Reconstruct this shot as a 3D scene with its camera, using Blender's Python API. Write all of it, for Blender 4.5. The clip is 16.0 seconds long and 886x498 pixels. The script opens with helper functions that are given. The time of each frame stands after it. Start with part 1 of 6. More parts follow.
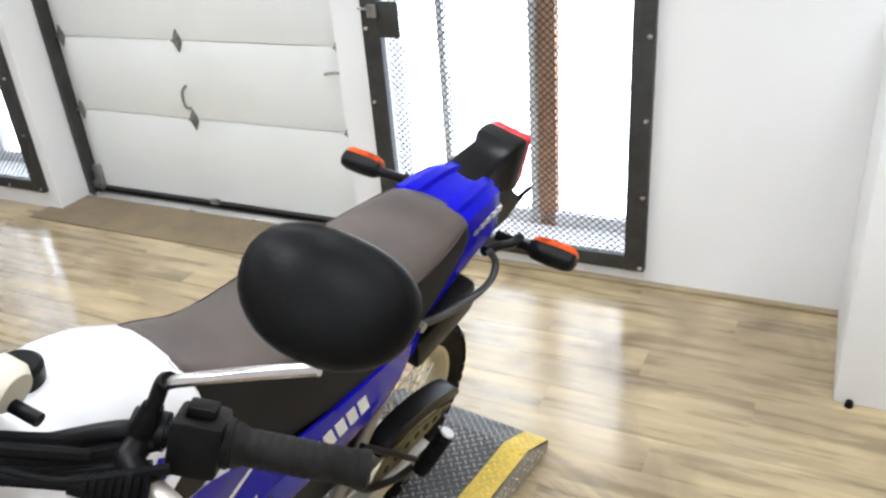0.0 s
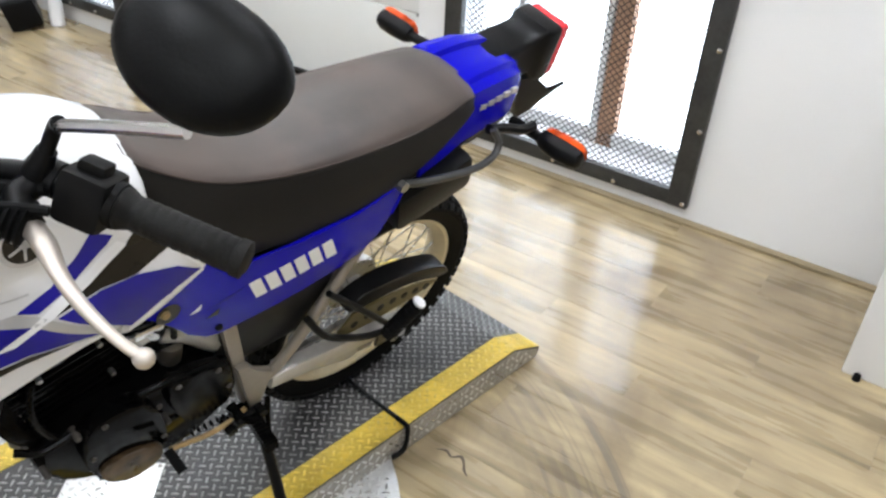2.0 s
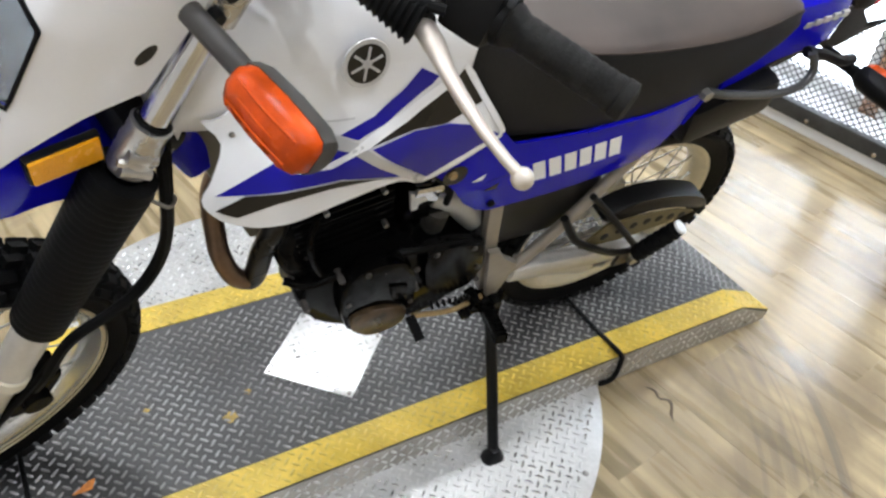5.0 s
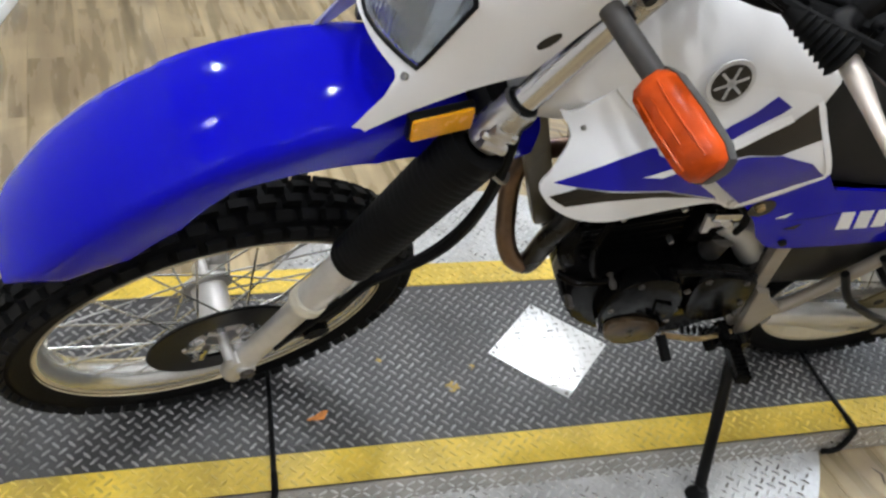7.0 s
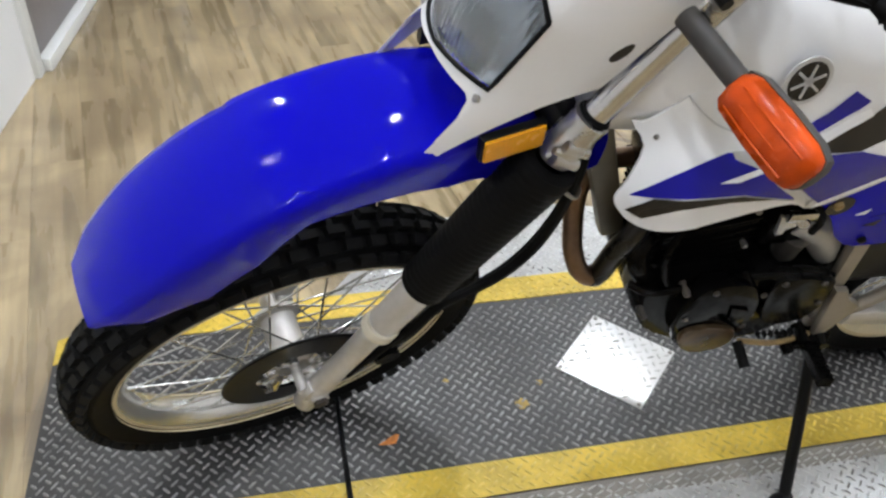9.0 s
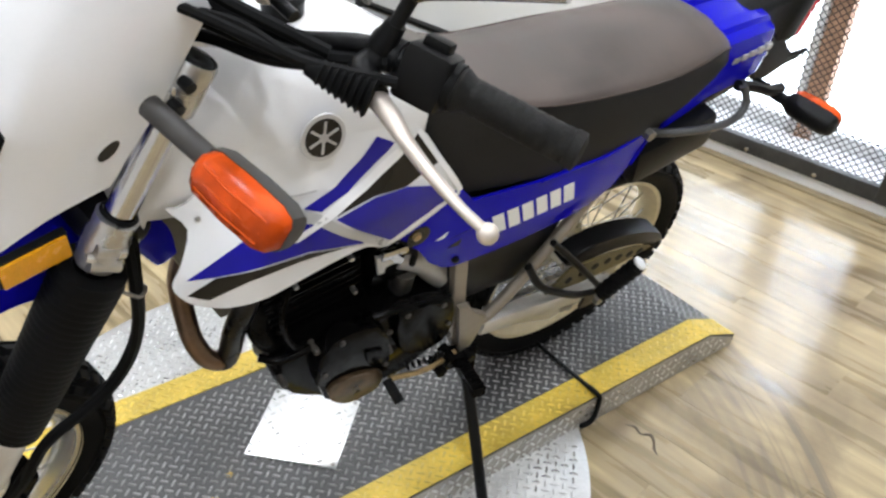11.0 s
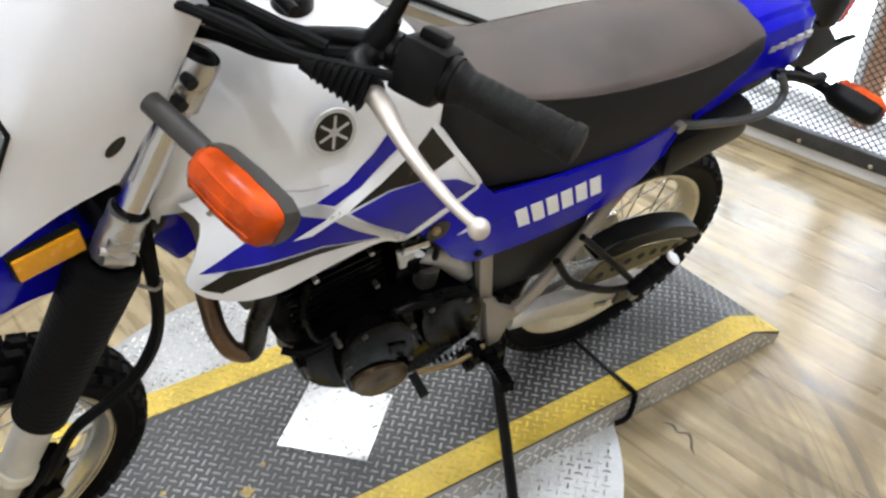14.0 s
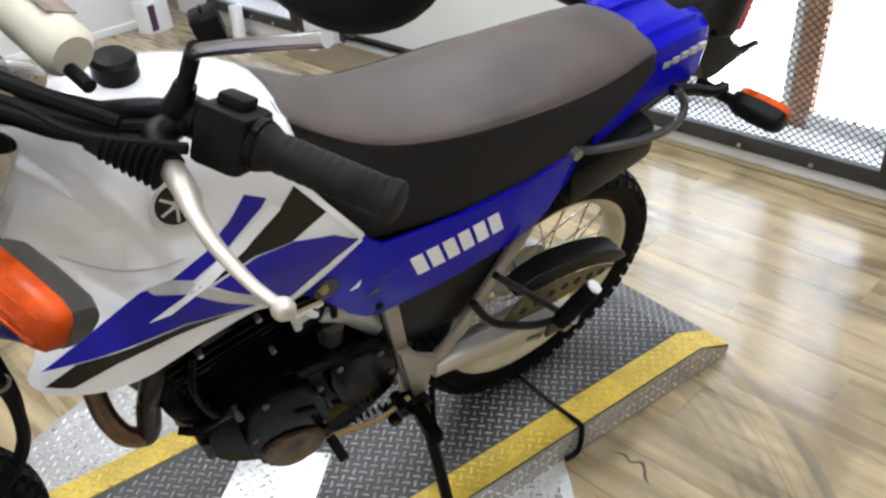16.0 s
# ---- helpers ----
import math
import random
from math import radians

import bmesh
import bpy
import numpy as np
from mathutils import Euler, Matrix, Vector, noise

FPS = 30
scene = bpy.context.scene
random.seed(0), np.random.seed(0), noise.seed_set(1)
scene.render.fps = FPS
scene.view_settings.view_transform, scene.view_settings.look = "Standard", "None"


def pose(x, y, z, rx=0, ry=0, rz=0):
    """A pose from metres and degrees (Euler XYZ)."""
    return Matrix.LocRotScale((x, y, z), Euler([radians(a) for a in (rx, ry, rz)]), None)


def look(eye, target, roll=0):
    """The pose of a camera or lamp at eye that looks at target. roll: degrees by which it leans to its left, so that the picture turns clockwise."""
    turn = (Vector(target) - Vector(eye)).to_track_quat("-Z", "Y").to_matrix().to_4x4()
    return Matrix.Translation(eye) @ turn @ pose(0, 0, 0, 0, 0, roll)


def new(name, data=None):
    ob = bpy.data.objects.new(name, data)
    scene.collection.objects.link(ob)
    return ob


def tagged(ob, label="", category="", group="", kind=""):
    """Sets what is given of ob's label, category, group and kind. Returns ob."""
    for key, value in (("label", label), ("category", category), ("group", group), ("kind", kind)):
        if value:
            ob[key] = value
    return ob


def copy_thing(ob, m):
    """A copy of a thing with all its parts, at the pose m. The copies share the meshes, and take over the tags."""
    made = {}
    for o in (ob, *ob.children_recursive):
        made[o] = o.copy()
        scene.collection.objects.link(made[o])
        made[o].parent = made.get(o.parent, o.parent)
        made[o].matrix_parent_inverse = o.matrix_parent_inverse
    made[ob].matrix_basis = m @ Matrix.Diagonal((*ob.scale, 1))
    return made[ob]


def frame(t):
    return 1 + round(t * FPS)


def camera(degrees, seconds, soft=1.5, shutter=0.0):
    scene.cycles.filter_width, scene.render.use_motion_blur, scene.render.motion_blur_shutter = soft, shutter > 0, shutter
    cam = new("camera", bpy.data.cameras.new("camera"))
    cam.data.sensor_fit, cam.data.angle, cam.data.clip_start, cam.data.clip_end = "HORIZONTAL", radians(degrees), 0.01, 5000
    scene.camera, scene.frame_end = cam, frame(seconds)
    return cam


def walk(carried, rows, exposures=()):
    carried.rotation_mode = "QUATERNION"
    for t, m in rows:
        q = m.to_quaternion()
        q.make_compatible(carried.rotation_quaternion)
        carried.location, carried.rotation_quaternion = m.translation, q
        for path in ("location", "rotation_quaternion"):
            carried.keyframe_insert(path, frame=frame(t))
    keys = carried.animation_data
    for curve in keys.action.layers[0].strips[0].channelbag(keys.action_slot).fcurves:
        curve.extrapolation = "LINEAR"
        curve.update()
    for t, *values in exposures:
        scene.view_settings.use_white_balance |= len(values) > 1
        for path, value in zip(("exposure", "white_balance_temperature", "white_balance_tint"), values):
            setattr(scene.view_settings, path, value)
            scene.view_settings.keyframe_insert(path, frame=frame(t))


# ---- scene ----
cam = camera(58.1, 16.0, soft=2.5)
PATH = [
    (0, (-1.519, -0.859, 1.656), (-0.082, 0.18, 0.732), -4.7),
    (0.5, (-1.517, -0.948, 1.679), (-0.131, 0.187, 0.789), -2.3),
    (1, (-1.438, -0.99, 1.647), (-0.117, 0.175, 0.7), -0.3),
    (1.5, (-1.432, -1.001, 1.6), (-0.167, 0.17, 0.586), 1.1),
    (2, (-1.44, -1.012, 1.564), (-0.204, 0.113, 0.466), 3.4),
    (2.5, (-1.452, -1.016, 1.538), (-0.248, 0.091, 0.388), 4.7),
    (3, (-1.464, -1.013, 1.519), (-0.293, 0.088, 0.329), 6.2),
    (3.2, (-1.467, -1.018, 1.517), (-0.319, 0.09, 0.311), 6.5),
    (5.3, (-1.606, -0.885, 1.438), (-0.79, 0.457, 0.2), 7.6),
    (5.5, (-1.621, -0.88, 1.438), (-0.847, 0.485, 0.198), 8.2),
    (6, (-1.659, -0.869, 1.431), (-0.98, 0.532, 0.175), 9.2),
    (6.5, (-1.708, -0.859, 1.425), (-1.141, 0.563, 0.137), 9.7),
    (7, (-1.756, -0.855, 1.433), (-1.267, 0.596, 0.147), 10.1),
    (7.5, (-1.796, -0.862, 1.434), (-1.389, 0.612, 0.145), 10.3),
    (8, (-1.826, -0.862, 1.427), (-1.513, 0.63, 0.132), 11.2),
    (8.5, (-1.829, -0.85, 1.425), (-1.532, 0.627, 0.109), 9.5),
    (9, (-1.792, -0.832, 1.431), (-1.403, 0.662, 0.159), 4.1),
    (9.5, (-1.748, -0.832, 1.455), (-1.066, 0.653, 0.3), 2.1),
    (10, (-1.711, -0.853, 1.455), (-0.688, 0.436, 0.318), 3.9),
    (10.2, (-1.683, -0.865, 1.458), (-0.628, 0.432, 0.361), 3.8),
    (12.3, (-1.55, -0.947, 1.45), (-0.688, 0.447, 0.303), 0.5),
    (12.5, (-1.548, -0.948, 1.45), (-0.68, 0.446, 0.309), 0.8),
    (13, (-1.55, -0.951, 1.456), (-0.694, 0.467, 0.335), 0.2),
    (13.5, (-1.553, -0.941, 1.454), (-0.693, 0.471, 0.328), 0.5),
    (14, (-1.549, -0.934, 1.454), (-0.676, 0.465, 0.324), 0.1),
    (14.5, (-1.548, -0.941, 1.467), (-0.634, 0.467, 0.379), -0.4),
    (15, (-1.546, -0.95, 1.465), (-0.62, 0.444, 0.369), -1.1),
    (15.5, (-1.51, -0.95, 1.463), (-0.542, 0.423, 0.378), -2.7),
    (16, (-1.394, -0.954, 1.445), (-0.465, 0.455, 0.373), -4.8),
]
EXPOSURES = [(t, stops, 5800, 9) for t, stops in ((0.0, 0.0), (2.0, -0.10), (3.0, -0.05), (5.5, -0.08), (6.5, -0.15), (8.0, -0.30), (9.0, -0.25), (10.0, -0.05), (13.0, 0.0), (15.0, -0.12), (16.0, -0.20))]
walk(cam, [(t, look(eye, target, roll)) for t, eye, target, roll in PATH], EXPOSURES)

# ---- world and light ----
world = bpy.data.worlds.new("world")
scene.world = world
world.use_nodes = True
sky = world.node_tree.nodes.new("ShaderNodeTexSky")
sky.sky_type, sky.sun_disc = "NISHITA", False
sky.sun_elevation, sky.sun_rotation = radians(40), radians(200)
bg = world.node_tree.nodes["Background"]
bg.inputs["Strength"].default_value = 0.15
world.node_tree.links.new(sky.outputs["Color"], bg.inputs["Color"])

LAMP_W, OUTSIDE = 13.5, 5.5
P = 0.085                                   # height of the lift's deck
ROOM = pose(1.184, 0, 0, 0, 0, 8.64)        # x outwards through the window wall, y along it
LEAN = 17.0
BIKE = pose(-0.008, 0.274, P + 0.003, LEAN, 0, 0)        # the motorcycle leans on its side stand
RAKE, STEER = 26.1, 15.0
FORK = pose(-1.43, 0, 0.94, 0, RAKE, 0) @ pose(0, 0, 0, 0, 0, STEER)


# ---- materials ----
def material(name, base, rough=0.5, metal=0.0, vary=0.15, scale=8.0, bump=0.1, bump_scale=60.0, coat=0.0, rough_vary=0.1, random_tint=0.0, stretch=(1, 1, 1), spec=0.5, coat_rough=0.06, island=False, stain=None):
    """Principled surface with colour and gloss varied at two scales and a fine relief."""
    m = bpy.data.materials.new(name)
    m.use_nodes = True
    t = m.node_tree
    b = t.nodes["Principled BSDF"]
    b.inputs["Metallic"].default_value = metal
    b.inputs["Coat Weight"].default_value = coat
    b.inputs["Coat Roughness"].default_value = coat_rough
    b.inputs["Specular IOR Level"].default_value = spec
    co = t.nodes.new("ShaderNodeTexCoord")
    mp = t.nodes.new("ShaderNodeMapping")
    mp.inputs["Scale"].default_value = stretch
    t.links.new(co.outputs["Object"], mp.inputs["Vector"])
    n1 = t.nodes.new("ShaderNodeTexNoise")
    n1.inputs["Scale"].default_value, n1.inputs["Detail"].default_value = scale, 6
    n2 = t.nodes.new("ShaderNodeTexNoise")
    n2.inputs["Scale"].default_value, n2.inputs["Detail"].default_value = bump_scale, 4
    for n in (n1, n2):
        t.links.new(mp.outputs["Vector"], n.inputs["Vector"])
    mix = t.nodes.new("ShaderNodeMath")
    mix.operation = "MULTIPLY_ADD"
    t.links.new(n2.outputs["Fac"], mix.inputs[0])
    mix.inputs[1].default_value = 0.4
    t.links.new(n1.outputs["Fac"], mix.inputs[2])
    ramp = t.nodes.new("ShaderNodeValToRGB")
    ramp.color_ramp.elements[0].position, ramp.color_ramp.elements[1].position = 0.45, 0.95
    lo = [max(c * (1 - vary), 0) for c in base]
    hi = [min(c * (1 + vary), 1) for c in base]
    ramp.color_ramp.elements[0].color, ramp.color_ramp.elements[1].color = (*lo, 1), (*hi, 1)
    t.links.new(mix.outputs[0], ramp.inputs["Fac"])
    last = ramp.outputs["Color"]
    if random_tint:
        info = t.nodes.new("ShaderNodeNewGeometry" if island else "ShaderNodeObjectInfo")
        rnd = info.outputs["Random Per Island" if island else "Random"]
        off = t.nodes.new("ShaderNodeVectorMath")
        off.operation = "SCALE"
        off.inputs[0].default_value = (31.0, 47.0, 13.0)
        t.links.new(rnd, off.inputs["Scale"])
        t.links.new(off.outputs["Vector"], mp.inputs["Location"])
        mr = t.nodes.new("ShaderNodeMapRange")
        mr.inputs["To Min"].default_value, mr.inputs["To Max"].default_value = 1 - random_tint, 1 + random_tint
        t.links.new(rnd, mr.inputs["Value"])
        hsv = t.nodes.new("ShaderNodeHueSaturation")
        t.links.new(mr.outputs["Result"], hsv.inputs["Value"])
        t.links.new(last, hsv.inputs["Color"])
        last = hsv.outputs["Color"]
    if stain:
        geo = t.nodes.new("ShaderNodeNewGeometry")
        n3 = t.nodes.new("ShaderNodeTexNoise")
        n3.inputs["Scale"].default_value, n3.inputs["Detail"].default_value, n3.inputs["Distortion"].default_value = 2.6, 7, 1.2
        t.links.new(geo.outputs["Position"], n3.inputs["Vector"])
        r3 = t.nodes.new("ShaderNodeMapRange")
        r3.inputs["From Min"].default_value, r3.inputs["From Max"].default_value = 0.46, 0.74
        r3.inputs["To Max"].default_value = stain[3]
        t.links.new(n3.outputs["Fac"], r3.inputs["Value"])
        mx = t.nodes.new("ShaderNodeMix")
        mx.data_type = "RGBA"
        t.links.new(r3.outputs["Result"], mx.inputs["Factor"])
        t.links.new(last, mx.inputs["A"])
        mx.inputs["B"].default_value = (*stain[:3], 1)
        last = mx.outputs["Result"]
        # round scuffs left by the turning lift
        off = t.nodes.new("ShaderNodeVectorMath")
        off.operation = "DISTANCE"
        flat = t.nodes.new("ShaderNodeVectorMath")
        flat.operation = "MULTIPLY"
        flat.inputs[1].default_value = (1, 1, 0)
        t.links.new(geo.outputs["Position"], flat.inputs[0])
        t.links.new(flat.outputs["Vector"], off.inputs[0])
        off.inputs[1].default_value = (-1.10, 0.315, 0)
        ring = t.nodes.new("ShaderNodeTexNoise")
        ring.noise_dimensions = "1D"
        ring.inputs["Scale"].default_value, ring.inputs["Detail"].default_value = 34, 3
        t.links.new(off.outputs["Value"], ring.inputs["W"])
        parts = []
        for sock, a, c, lo_, hi_ in ((ring.outputs["Fac"], 0.46, 0.66, 0, 1), (off.outputs["Value"], 0.95, 1.12, 0, 1), (off.outputs["Value"], 1.24, 1.36, 1, 0), (n3.outputs["Fac"], 0.36, 0.56, 0, 0.75)):
            k = t.nodes.new("ShaderNodeMapRange")
            k.inputs["From Min"].default_value, k.inputs["From Max"].default_value = a, c
            k.inputs["To Min"].default_value, k.inputs["To Max"].default_value = lo_, hi_
            t.links.new(sock, k.inputs["Value"])
            parts.append(k.outputs["Result"])
        acc = parts[0]
        for q in parts[1:]:
            mu = t.nodes.new("ShaderNodeMath")
            mu.operation = "MULTIPLY"
            t.links.new(acc, mu.inputs[0])
            t.links.new(q, mu.inputs[1])
            acc = mu.outputs[0]
        mx = t.nodes.new("ShaderNodeMix")
        mx.data_type = "RGBA"
        t.links.new(acc, mx.inputs["Factor"])
        t.links.new(last, mx.inputs["A"])
        mx.inputs["B"].default_value = (0.13, 0.10, 0.07, 1)
        last = mx.outputs["Result"]
    t.links.new(last, b.inputs["Base Color"])
    rr = t.nodes.new("ShaderNodeMapRange")
    rr.inputs["To Min"].default_value, rr.inputs["To Max"].default_value = max(rough - rough_vary, 0.02), min(rough + rough_vary, 1)
    t.links.new(n1.outputs["Fac"], rr.inputs["Value"])
    t.links.new(rr.outputs["Result"], b.inputs["Roughness"])
    if bump:
        bp = t.nodes.new("ShaderNodeBump")
        bp.inputs["Strength"].default_value, bp.inputs["Distance"].default_value = bump, 0.002
        t.links.new(n2.outputs["Fac"], bp.inputs["Height"])
        t.links.new(bp.outputs["Normal"], b.inputs["Normal"])
    return m


def glass(name, colour, rough=0.05, ribs=0.0):
    m = bpy.data.materials.new(name)
    m.use_nodes = True
    b = m.node_tree.nodes["Principled BSDF"]
    b.inputs["Base Color"].default_value = (*colour, 1)
    b.inputs["Transmission Weight"].default_value = 1.0
    b.inputs["Roughness"].default_value = rough
    b.inputs["IOR"].default_value = 1.45
    if ribs:                      # fluted lamp glass
        t = m.node_tree
        co = t.nodes.new("ShaderNodeTexCoord")
        wave = t.nodes.new("ShaderNodeTexWave")
        wave.bands_direction = "Y"
        wave.inputs["Scale"].default_value, wave.inputs["Distortion"].default_value = ribs, 0.4
        bp = t.nodes.new("ShaderNodeBump")
        bp.inputs["Strength"].default_value, bp.inputs["Distance"].default_value = 0.22, 0.002
        t.links.new(co.outputs["Object"], wave.inputs["Vector"])
        t.links.new(wave.outputs["Fac"], bp.inputs["Height"])
        t.links.new(bp.outputs["Normal"], b.inputs["Normal"])
    return m


def glow(name, colour, strength):
    m = bpy.data.materials.new(name)
    m.use_nodes = True
    b = m.node_tree.nodes["Principled BSDF"]
    b.inputs["Base Color"].default_value = (*colour, 1)
    b.inputs["Emission Color"].default_value = (*colour, 1)
    b.inputs["Emission Strength"].default_value = strength
    return m


M_WALL = material("white_wall_paint", (0.82, 0.82, 0.82), 0.6, vary=0.03, scale=1.5, bump=0.12, bump_scale=180)
M_CEIL = material("ceiling_paint", (0.78, 0.78, 0.77), 0.8, vary=0.03, scale=2)
M_DOOR = material("door_paint", (0.78, 0.79, 0.77), 0.35, vary=0.03, scale=3, bump=0.1, bump_scale=250)
M_PLANK = material("vinyl_plank", (0.355, 0.278, 0.155), 0.26, vary=0.50, scale=2.2, bump=0.05, bump_scale=3.0, random_tint=0.07, stretch=(9.0, 0.9, 1), rough_vary=0.32, stain=(0.15, 0.105, 0.055, 0.85), spec=0.6, coat=0.5, coat_rough=0.13)
M_GAP = material("plank_joint", (0.28, 0.22, 0.15), 0.8)
M_MAT = material("worn_concrete_sill", (0.17, 0.13, 0.075), 0.7, vary=0.3, scale=5, bump=0.4, bump_scale=90)
M_DECK = material("dark_tread_plate", (0.058, 0.057, 0.056), 0.45, metal=0.3, vary=0.4, scale=5, bump=0.2, bump_scale=120, rough_vary=0.4)
# worn lugs, lighter than the deck: highlights on their raised tops put into the colour
M_LUG = material("worn_tread_lug_lit", (0.29, 0.285, 0.28), 0.34, metal=0.65, vary=0.5, scale=9, rough_vary=0.12)
M_YELLOW = material("yellow_safety_paint", (0.6, 0.43, 0.05), 0.4, vary=0.35, scale=9, bump=0.15, bump_scale=90)
M_ALU = material("bright_tread_plate", (0.62, 0.62, 0.61), 0.42, metal=0.6, vary=0.25, scale=6, bump=0.15, bump_scale=100)
M_SHEET = material("brushed_aluminium_sheet", (0.86, 0.86, 0.86), 0.32, metal=0.9, vary=0.08, scale=12, bump=0.1)
M_BLUE = material("blue_plastic", (0.007, 0.005, 0.39), 0.06, vary=0.06, scale=4, bump=0.03, bump_scale=200, coat=0.08, rough_vary=0.02, coat_rough=0.012, spec=0.09)
M_NAVY = material("navy_decal", (0.013, 0.010, 0.27), 0.22, vary=0.05, scale=6, bump=0.0, coat=0.1, spec=0.3)
M_WHITE = material("white_plastic", (0.8, 0.8, 0.81), 0.2, vary=0.02, scale=5, bump=0.02, bump_scale=220, coat=0.35, rough_vary=0.04)
M_DECALBLACK = material("black_decal", (0.014, 0.012, 0.01), 0.25, vary=0.1, scale=8, bump=0.0, coat=0.05, spec=0.3)
M_DECALWHITE = material("white_decal", (0.85, 0.85, 0.86), 0.3, vary=0.02, bump=0.0)
M_SILVERDECAL = material("silver_decal", (0.55, 0.55, 0.56), 0.3, vary=0.04, bump=0.0, metal=0.4)
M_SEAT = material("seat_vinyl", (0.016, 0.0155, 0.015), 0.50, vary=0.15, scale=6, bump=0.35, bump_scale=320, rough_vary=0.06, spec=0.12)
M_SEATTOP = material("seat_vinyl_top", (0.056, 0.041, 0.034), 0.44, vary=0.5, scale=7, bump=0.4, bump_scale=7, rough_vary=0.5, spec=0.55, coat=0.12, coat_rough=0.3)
M_RUBBER = material("black_rubber", (0.005, 0.005, 0.005), 0.6, vary=0.3, scale=10, bump=0.3, bump_scale=160, spec=0.07)
M_GRIP = material("grip_rubber", (0.013, 0.0125, 0.0115), 0.6, vary=0.3, scale=20, bump=0.5, bump_scale=420, spec=0.15)
M_BLACK = material("black_plastic", (0.005, 0.005, 0.0052), 0.33, vary=0.3, scale=9, bump=0.2, bump_scale=220, spec=0.14)
M_ENGINE = material("black_engine_paint", (0.0022, 0.0021, 0.002), 0.11, vary=0.5, scale=7, bump=0.25, bump_scale=40, coat=0.0, spec=0.06, rough_vary=0.06)
M_WORN = material("worn_engine_cover", (0.06, 0.038, 0.018), 0.3, metal=0.7, vary=0.9, scale=22)
M_FRAME = material("silver_frame_paint", (0.26, 0.228, 0.185), 0.35, metal=0.35, vary=0.1, scale=8, bump=0.05)
M_SWING = material("silver_swingarm", (0.52, 0.50, 0.46), 0.35, metal=0.4, vary=0.12, scale=8)
M_FORK = material("fork_aluminium", (0.58, 0.565, 0.54), 0.4, metal=0.6, vary=0.15, scale=10, bump=0.1)
M_CHROME = material("chrome_tube", (0.55, 0.54, 0.53), 0.16, metal=1.0, vary=0.05, scale=8, rough_vary=0.06)
M_LEVER = material("cast_lever_alloy", (0.55, 0.495, 0.43), 0.38, metal=0.6, vary=0.12, scale=14, bump=0.1)
M_RIM = material("rim_alloy", (0.70, 0.70, 0.68), 0.25, metal=0.9, vary=0.1, scale=10)
M_IVORY = material("cream_rim_paint", (0.62, 0.54, 0.36), 0.35, vary=0.12, scale=12)
M_STEEL = material("dull_steel", (0.35, 0.34, 0.32), 0.4, metal=0.9, vary=0.3, scale=14)
M_PIPE = material("heat_stained_pipe", (0.19, 0.125, 0.08), 0.32, metal=0.85, vary=0.4, scale=11)
M_ORANGE = material("orange_lens", (0.45, 0.055, 0.003), 0.28, vary=0.45, scale=22, bump=0.5, bump_scale=22, coat=0.0, spec=0.15)
M_AMBER = material("amber_reflector", (0.72, 0.32, 0.002), 0.25, vary=0.12, scale=60, bump=0.5, bump_scale=500, coat=0.1, spec=0.3)
M_RED = material("red_lens", (0.65, 0.03, 0.04), 0.2, vary=0.1, scale=40, coat=0.15, spec=0.35)
M_IRON = material("dark_window_frame", (0.05, 0.05, 0.048), 0.5, metal=0.5, vary=0.3, scale=10, bump=0.2)
M_CREAM = material("cream_bar_pad", (0.62, 0.58, 0.46), 0.6, vary=0.08, scale=14, bump=0.2)
M_LENS = glass("headlamp_glass", (0.9, 0.93, 0.95), 0.02, 55.0)
M_MIRROR = material("reflector_bowl", (0.34, 0.36, 0.39), 0.08, metal=1.0, vary=0.02, bump=0.15, bump_scale=30, stretch=(1, 9, 1))
M_GREYPANEL = material("grey_panel", (0.22, 0.20, 0.20), 0.4, vary=0.15, scale=3)
M_MESH = material("black_mesh_paint", (0.03, 0.03, 0.03), 0.5, metal=0.4, vary=0.2)
M_TAN = material("tan_masonry", (0.42, 0.25, 0.16), 0.8, vary=0.25, scale=20, bump=0.4)
M_PANE = glass("window_glass", (1.0, 1.0, 1.0), 0.0)
M_OUTSIDE = glow("daylight_backdrop", (0.93, 0.97, 1.0), OUTSIDE)
M_HINGE = material("galvanised_hinge", (0.30, 0.30, 0.29), 0.4, metal=0.8, vary=0.4, scale=40)
M_SILL = material("bright_strip", (0.75, 0.75, 0.75), 0.3, metal=0.7, vary=0.1)
M_TANTRIM = material("tan_trim", (0.30, 0.24, 0.14), 0.5, vary=0.25, scale=6)
M_POSTER = material("dark_print", (0.10, 0.10, 0.05), 0.4, vary=0.6, scale=14)
M_PURPLE = material("purple_print", (0.09, 0.04, 0.10), 0.5, vary=0.2)
M_LAMP = glow("lamp_diffuser", (1.0, 0.93, 0.82), 25.0)
M_YELLOWLUG = material("worn_yellow_lug", (0.64, 0.48, 0.08), 0.35, vary=0.35, scale=14)
M_ALULUG = material("bright_lug", (0.75, 0.75, 0.74), 0.28, metal=0.9, vary=0.2, scale=14)
M_LEAF = material("dry_leaf", (0.55, 0.20, 0.04), 0.7, vary=0.3, scale=60)
M_TREAD = material("tyre_tread", (0.008, 0.008, 0.0078), 0.65, vary=0.3, scale=14, bump=0.3, bump_scale=200, spec=0.1)
M_SPOKE = material("spoke_steel", (0.62, 0.62, 0.60), 0.25, metal=1.0, vary=0.2, scale=20)
M_GAITER = material("gaiter_rubber", (0.005, 0.005, 0.005), 0.55, vary=0.25, scale=12, bump=0.25, bump_scale=200, spec=0.08)
